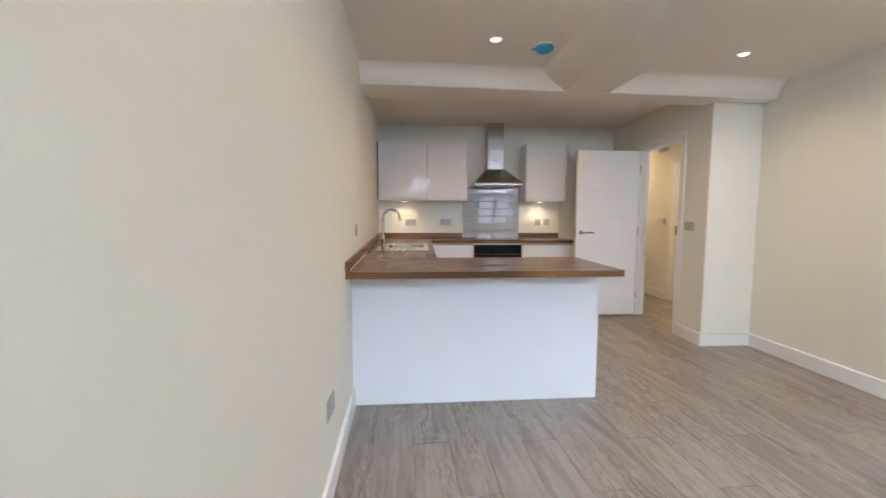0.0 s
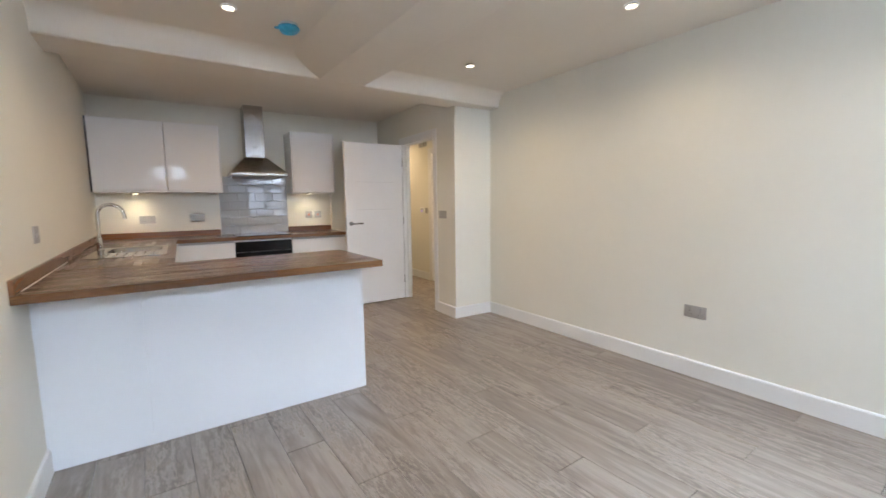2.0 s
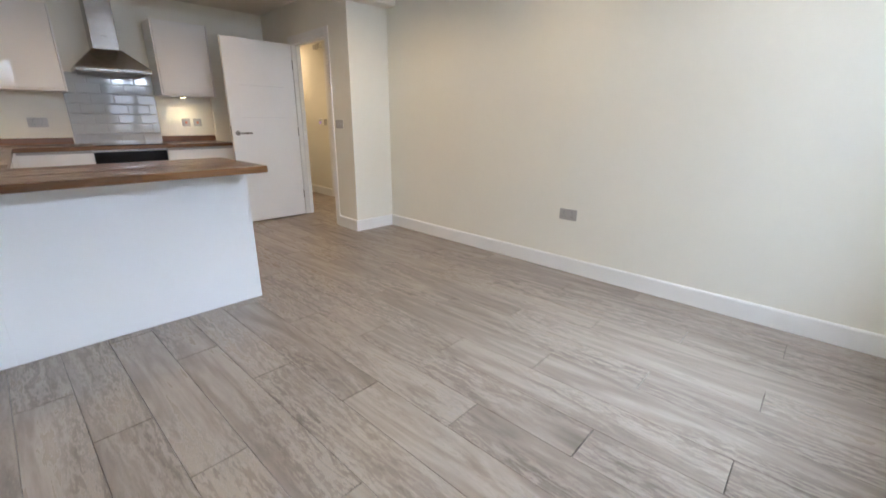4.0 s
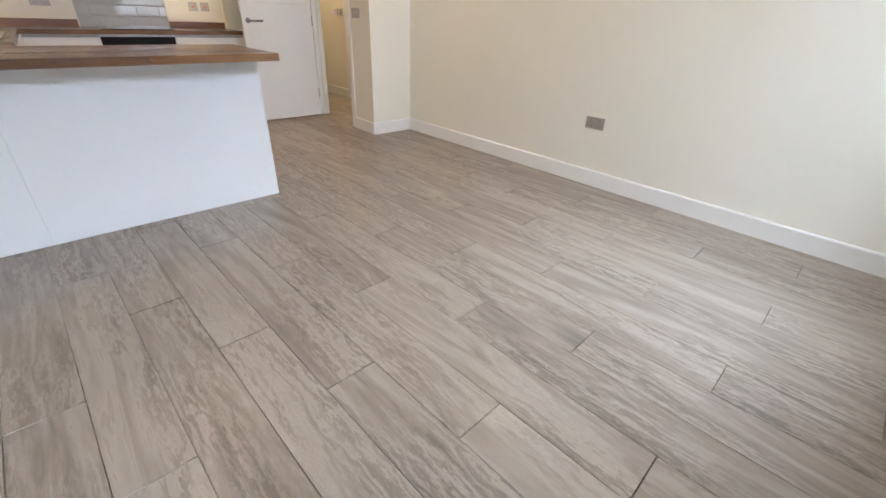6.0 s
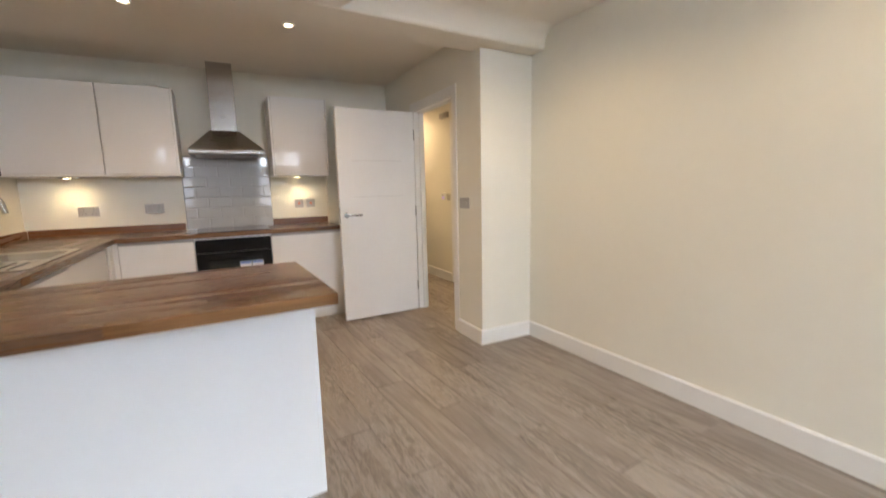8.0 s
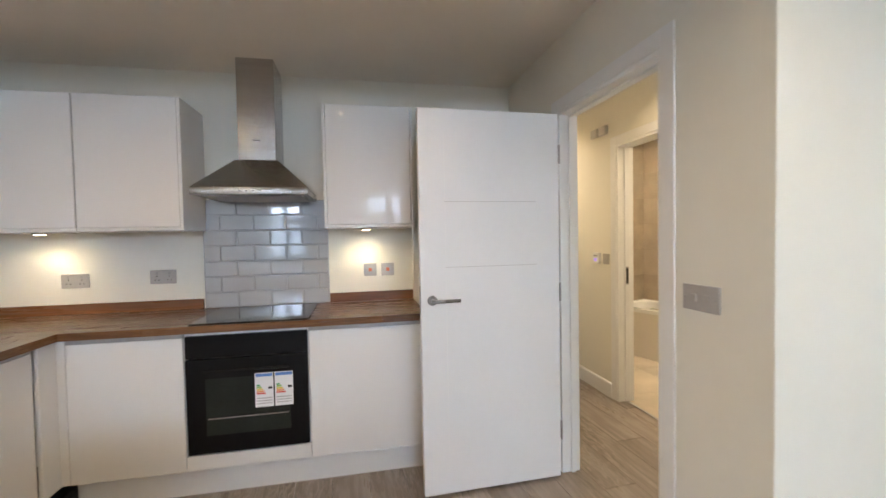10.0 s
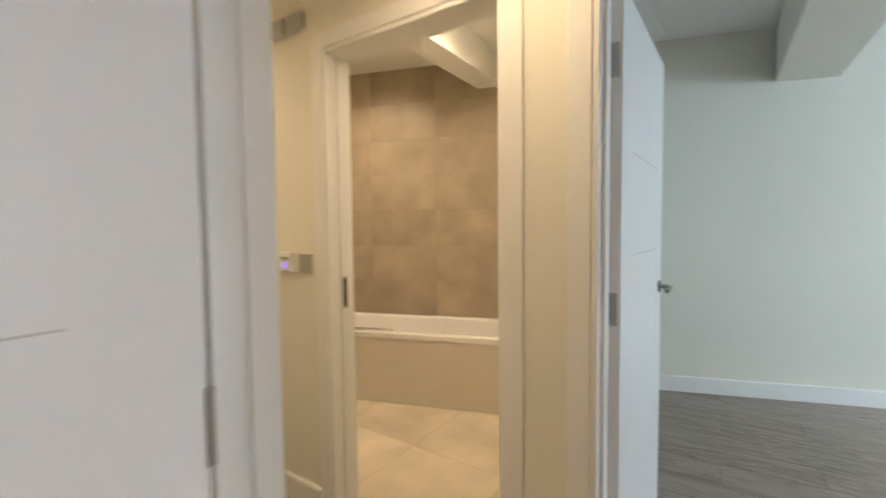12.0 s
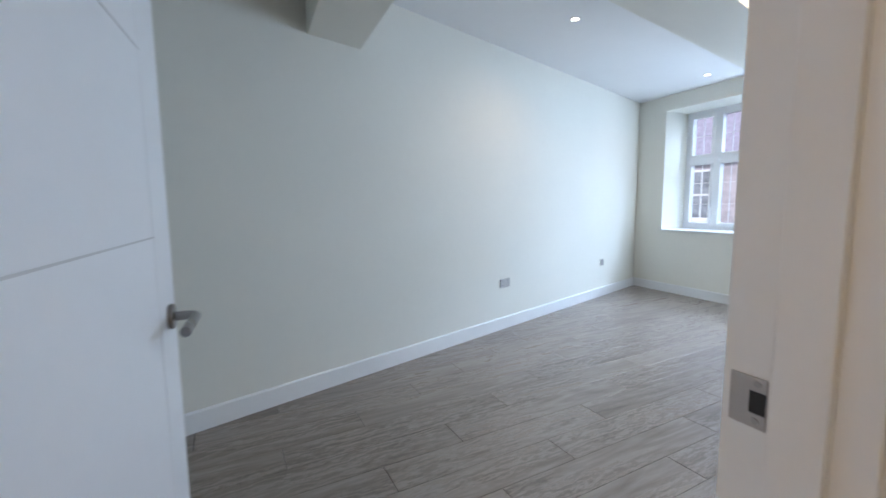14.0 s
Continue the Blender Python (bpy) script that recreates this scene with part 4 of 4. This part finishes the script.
WORKU = wood("walnut upstand", (0.075, 0.030, 0.012), (0.17, 0.075, 0.033), (0.29, 0.15, 0.07), 0.27, 9.0, 1.0, 0.2, "x", 0.2, 0.05)
upstand(Matrix.Translation((left_x(2.895), 2.895, 0.9105)) @ Matrix.Rotation(radians(90) + math.atan(0.045), 4, "Z"), 3.32)
upstand(pose(-0.130, 6.24, 0.9105), 1.12)
upstand(pose(1.770, 6.24, 0.9105), 0.562)
bead = thing("sealant_bead", Matrix(), "white sealant bead along the worktop and wall", "sealant")
bm = bmesh.new(); tube(bm, [(left_x(3.0) + 0.019, 3.0, 0.9115), (left_x(4.1) + 0.019, 4.1, 0.9115)], 0.0025, 8)
part("bead", bm, PLASTIC, bead)

# tiled splashback behind the hob
sp = thing("splashback", Matrix(), "pale blue-grey glazed brick-bond tiles behind the hob", "splashback")
boxpart("grout_bed", (1.000, 1.768, 6.232, 6.2385, 0.911, 1.600), GROUT, sp)


def tile_mesh(name, w, h, t, b, mat):
    bm = bmesh.new()
    box(bm, -w / 2, w / 2, -t, 0, -h / 2, h / 2)
    front = [f for f in bm.faces if f.normal.y < -0.9]
    if b:
        bmesh.ops.inset_region(bm, faces=front, thickness=b, depth=0)
        for v_ in front[0].verts: v_.co.y -= b * 0.25
    me = bpy.data.meshes.new(name); bm.to_mesh(me); bm.free(); me.materials.append(mat)
    return me


full, half = tile_mesh("tile", 0.1984, 0.0975, 0.006, 0.011, METRO), tile_mesh("tile_half", 0.0984, 0.0975, 0.006, 0.011, METRO)
end_a = tile_mesh("tile_end", 0.1664, 0.0975, 0.006, 0.011, METRO)
end_b = tile_mesh("tile_cut", 0.0664, 0.0975, 0.006, 0.011, METRO)
for r in range(7):
    z = 0.911 + 0.0005 + 0.0985 * (r + 0.5)
    row = [full, full, full, end_a] if r % 2 == 0 else [half, full, full, full, end_b]
    x = 1.000
    for me in row:
        w = {full: 0.200, half: 0.100, end_a: 0.168, end_b: 0.068}[me]
        t = new("tile", me); t.parent = sp
        t.matrix_world = Matrix.Translation((x + w / 2, 6.232, z)) @ Matrix.Rotation(rnd.uniform(-0.004, 0.004), 4, "Z") @ Matrix.Rotation(rnd.uniform(-0.005, 0.005), 4, "X")
        x += w


# ---- the bathroom ----
BO, BU, BW = Vector((4.76, 7.63, 0)), Vector((0.319, -0.9478, 0)), Vector((0.9478, 0.319, 0))
BM = Matrix(((BU.x, BW.x, 0, BO.x), (BU.y, BW.y, 0, BO.y), (0, 0, 1, 0), (0, 0, 0, 1)))
# local x runs along the bath, local y away from the room; y=0.665 is the tiled wall
bath = thing("bath", BM, "white fitted bath with a plain white side panel", "bath")
boxpart("side_panel", (0, 1.70, 0.006, 0.022, 0.004, 0.488), BATHPANEL, bath, "plain cream bath panel", 0.002)
bm = bmesh.new()
rings = [(rounded(0, 1.70, 0, 0.66, 0.01), 0.486), (rounded(0, 1.70, 0, 0.66, 0.01), 0.520), (rounded(0.006, 1.694, 0.006, 0.654, 0.014), 0.526), (rounded(0.055, 1.645, 0.052, 0.615, 0.13), 0.526),
         (rounded(0.07, 1.63, 0.065, 0.60, 0.13), 0.512), (rounded(0.13, 1.56, 0.10, 0.565, 0.14), 0.20), (rounded(0.22, 1.45, 0.17, 0.50, 0.12), 0.135)]
prev = None
for pts, z in rings:
    cur = [bm.verts.new((x, y, z)) for x, y in pts]
    if prev:
        for k in range(len(cur)): bm.faces.new((prev[k], prev[(k + 1) % len(cur)], cur[(k + 1) % len(cur)], cur[k]))
    prev = cur
bm.faces.new(prev)
part("tub", bm, BATHW, bath, "white acrylic tub")
bm = bmesh.new(); tube(bm, [(0.50, 0.048, 0.526), (0.51, 0.048, 0.533), (0.53, 0.048, 0.536), (0.79, 0.048, 0.536), (0.81, 0.048, 0.533), (0.82, 0.048, 0.526)], 0.008, 12)
part("grip", bm, CHROME, bath, "slim chrome bath grip")
for name, dims in (("wall_bath_end", (-0.10, 0.0, -1.2, 0.75, -0.02, TOP)),):
    bm = bmesh.new(); box(bm, *dims, m=BM)
    struct(name, bm, STONEGROUT, "tiled end wall of the bathroom")
tw = thing("wall_tiling", BM, "large beige stone-look wall tiles over the bath", "wall tiles", kind="structure")
boxpart("grout_bed", (0, 2.2, 0.672, 0.68, 0.40, 2.66), STONEGROUT, tw)
big, cut = tile_mesh("wall_tile", 0.597, 0.305, 0.008, 0.0, STONE), tile_mesh("wall_tile_cut", 0.377, 0.305, 0.008, 0.0, STONE)
for r in range(7):
    z = 0.524 + 0.3065 * (r + 0.5)
    for x, me, w in ((0.19, cut, 0.38), (0.68, big, 0.6), (1.28, big, 0.6), (1.88, big, 0.6)):
        t = new("wall_tile", me); t.parent = tw
        t.matrix_local = Matrix.Translation((x, 0.672, z)) @ Matrix.Rotation(rnd.uniform(-0.0015, 0.0015), 4, "Z")
for r in range(7):
    z = 0.524 + 0.3065 * (r + 0.5)
    for y in (0.36, -0.24, -0.84):
        t = new("wall_tile", big); t.parent = tw
        t.matrix_local = Matrix.Translation((0.002, y, z)) @ Matrix.Rotation(radians(90), 4, "Z")
bm = bmesh.new(); prism(bm, [(4.04, 5.38), (6.2, 6.1), (6.2, 8.05), (4.04, 8.05)], -0.011, -0.003)
bf = struct("bathroom_floor", bm, MARBLEGROUT, "cream marble tiled bathroom floor", "floor")
bm = bmesh.new(); box(bm, -0.2992, 0.2992, -0.2992, 0.2992, -0.008, 0.002)
bmesh.ops.bevel(bm, geom=[e for e in bm.edges if all(v.co.z > 0 for v in e.verts)], offset=0.0008, segments=1, affect="EDGES")
ft = bpy.data.meshes.new("floor_tile"); bm.to_mesh(ft); bm.free(); ft.materials.append(MARBLE)
for i in range(4):
    for k in range(5):
        if 5.46 + 0.6 * k < 5.36 + 0.336 * (4.345 + 0.6 * i - 4.09) - 0.05: continue
        t = new("floor_tile", ft); t.parent = bf
        t.matrix_world = Matrix.Translation((4.345 + 0.6 * i, 5.46 + 0.6 * k, 0)) @ Matrix.Rotation(radians(90 * rnd.randrange(4)), 4, "Z")
sbox("threshold", (4.022, 4.046, 5.462, 6.245, 0.0, 0.006), GREYPL, "dark metal threshold strip at the bathroom door", "threshold", 0.002)


# ---- the floors, piece by piece ----
floor = sbox("floor", (-0.3, 8.4, -0.5, 8.05, -0.14, -0.012), FLOORBED, "grey oak plank floor through all rooms", "floor")
bm = bmesh.new(); box(bm, -0.0974, 0.0974, -0.6415, 0.6415, -0.012, 0.0)
bmesh.ops.bevel(bm, geom=[e for e in bm.edges if all(v.co.z > -0.001 for v in e.verts)], offset=0.0011, segments=1, affect="EDGES")
plank_mesh = bpy.data.meshes.new("plank"); bm.to_mesh(plank_mesh); bm.free()
plank_mesh.materials.append(FLOORW)
turn = math.atan(0.055)
for r in range(-6, 42):
    u = 0.729 + 0.197 * (r + 0.5)
    for k in range(-2, 7):
        y0 = (1.0 - 0.43 * (r % 3)) + 1.285 * k + 0.0004
        y1 = y0 + 1.2836
        x = u - 0.055 * (y0 + y1) / 2
        y0, y1 = max(y0, -0.5), min(y1, 6.33 if x < 2.95 else 8.05, (8.30 - u) / 0.2825)
        if x > 4.12: y1 = min(y1, 5.36 + 0.336 * (x - 4.09) + 0.04)
        if y1 - y0 < 0.05: continue
        y = (y0 + y1) / 2
        x = u - 0.055 * y
        if x < left_x(y) - 0.15: continue
        ob = new("plank", plank_mesh)
        ob.matrix_world = Matrix.Translation((x, y, 0.0)) @ Matrix.Rotation(turn, 4, "Z") @ Matrix.Diagonal((1, (y1 - y0) / 1.283, 1, 1))
        ob.parent = floor
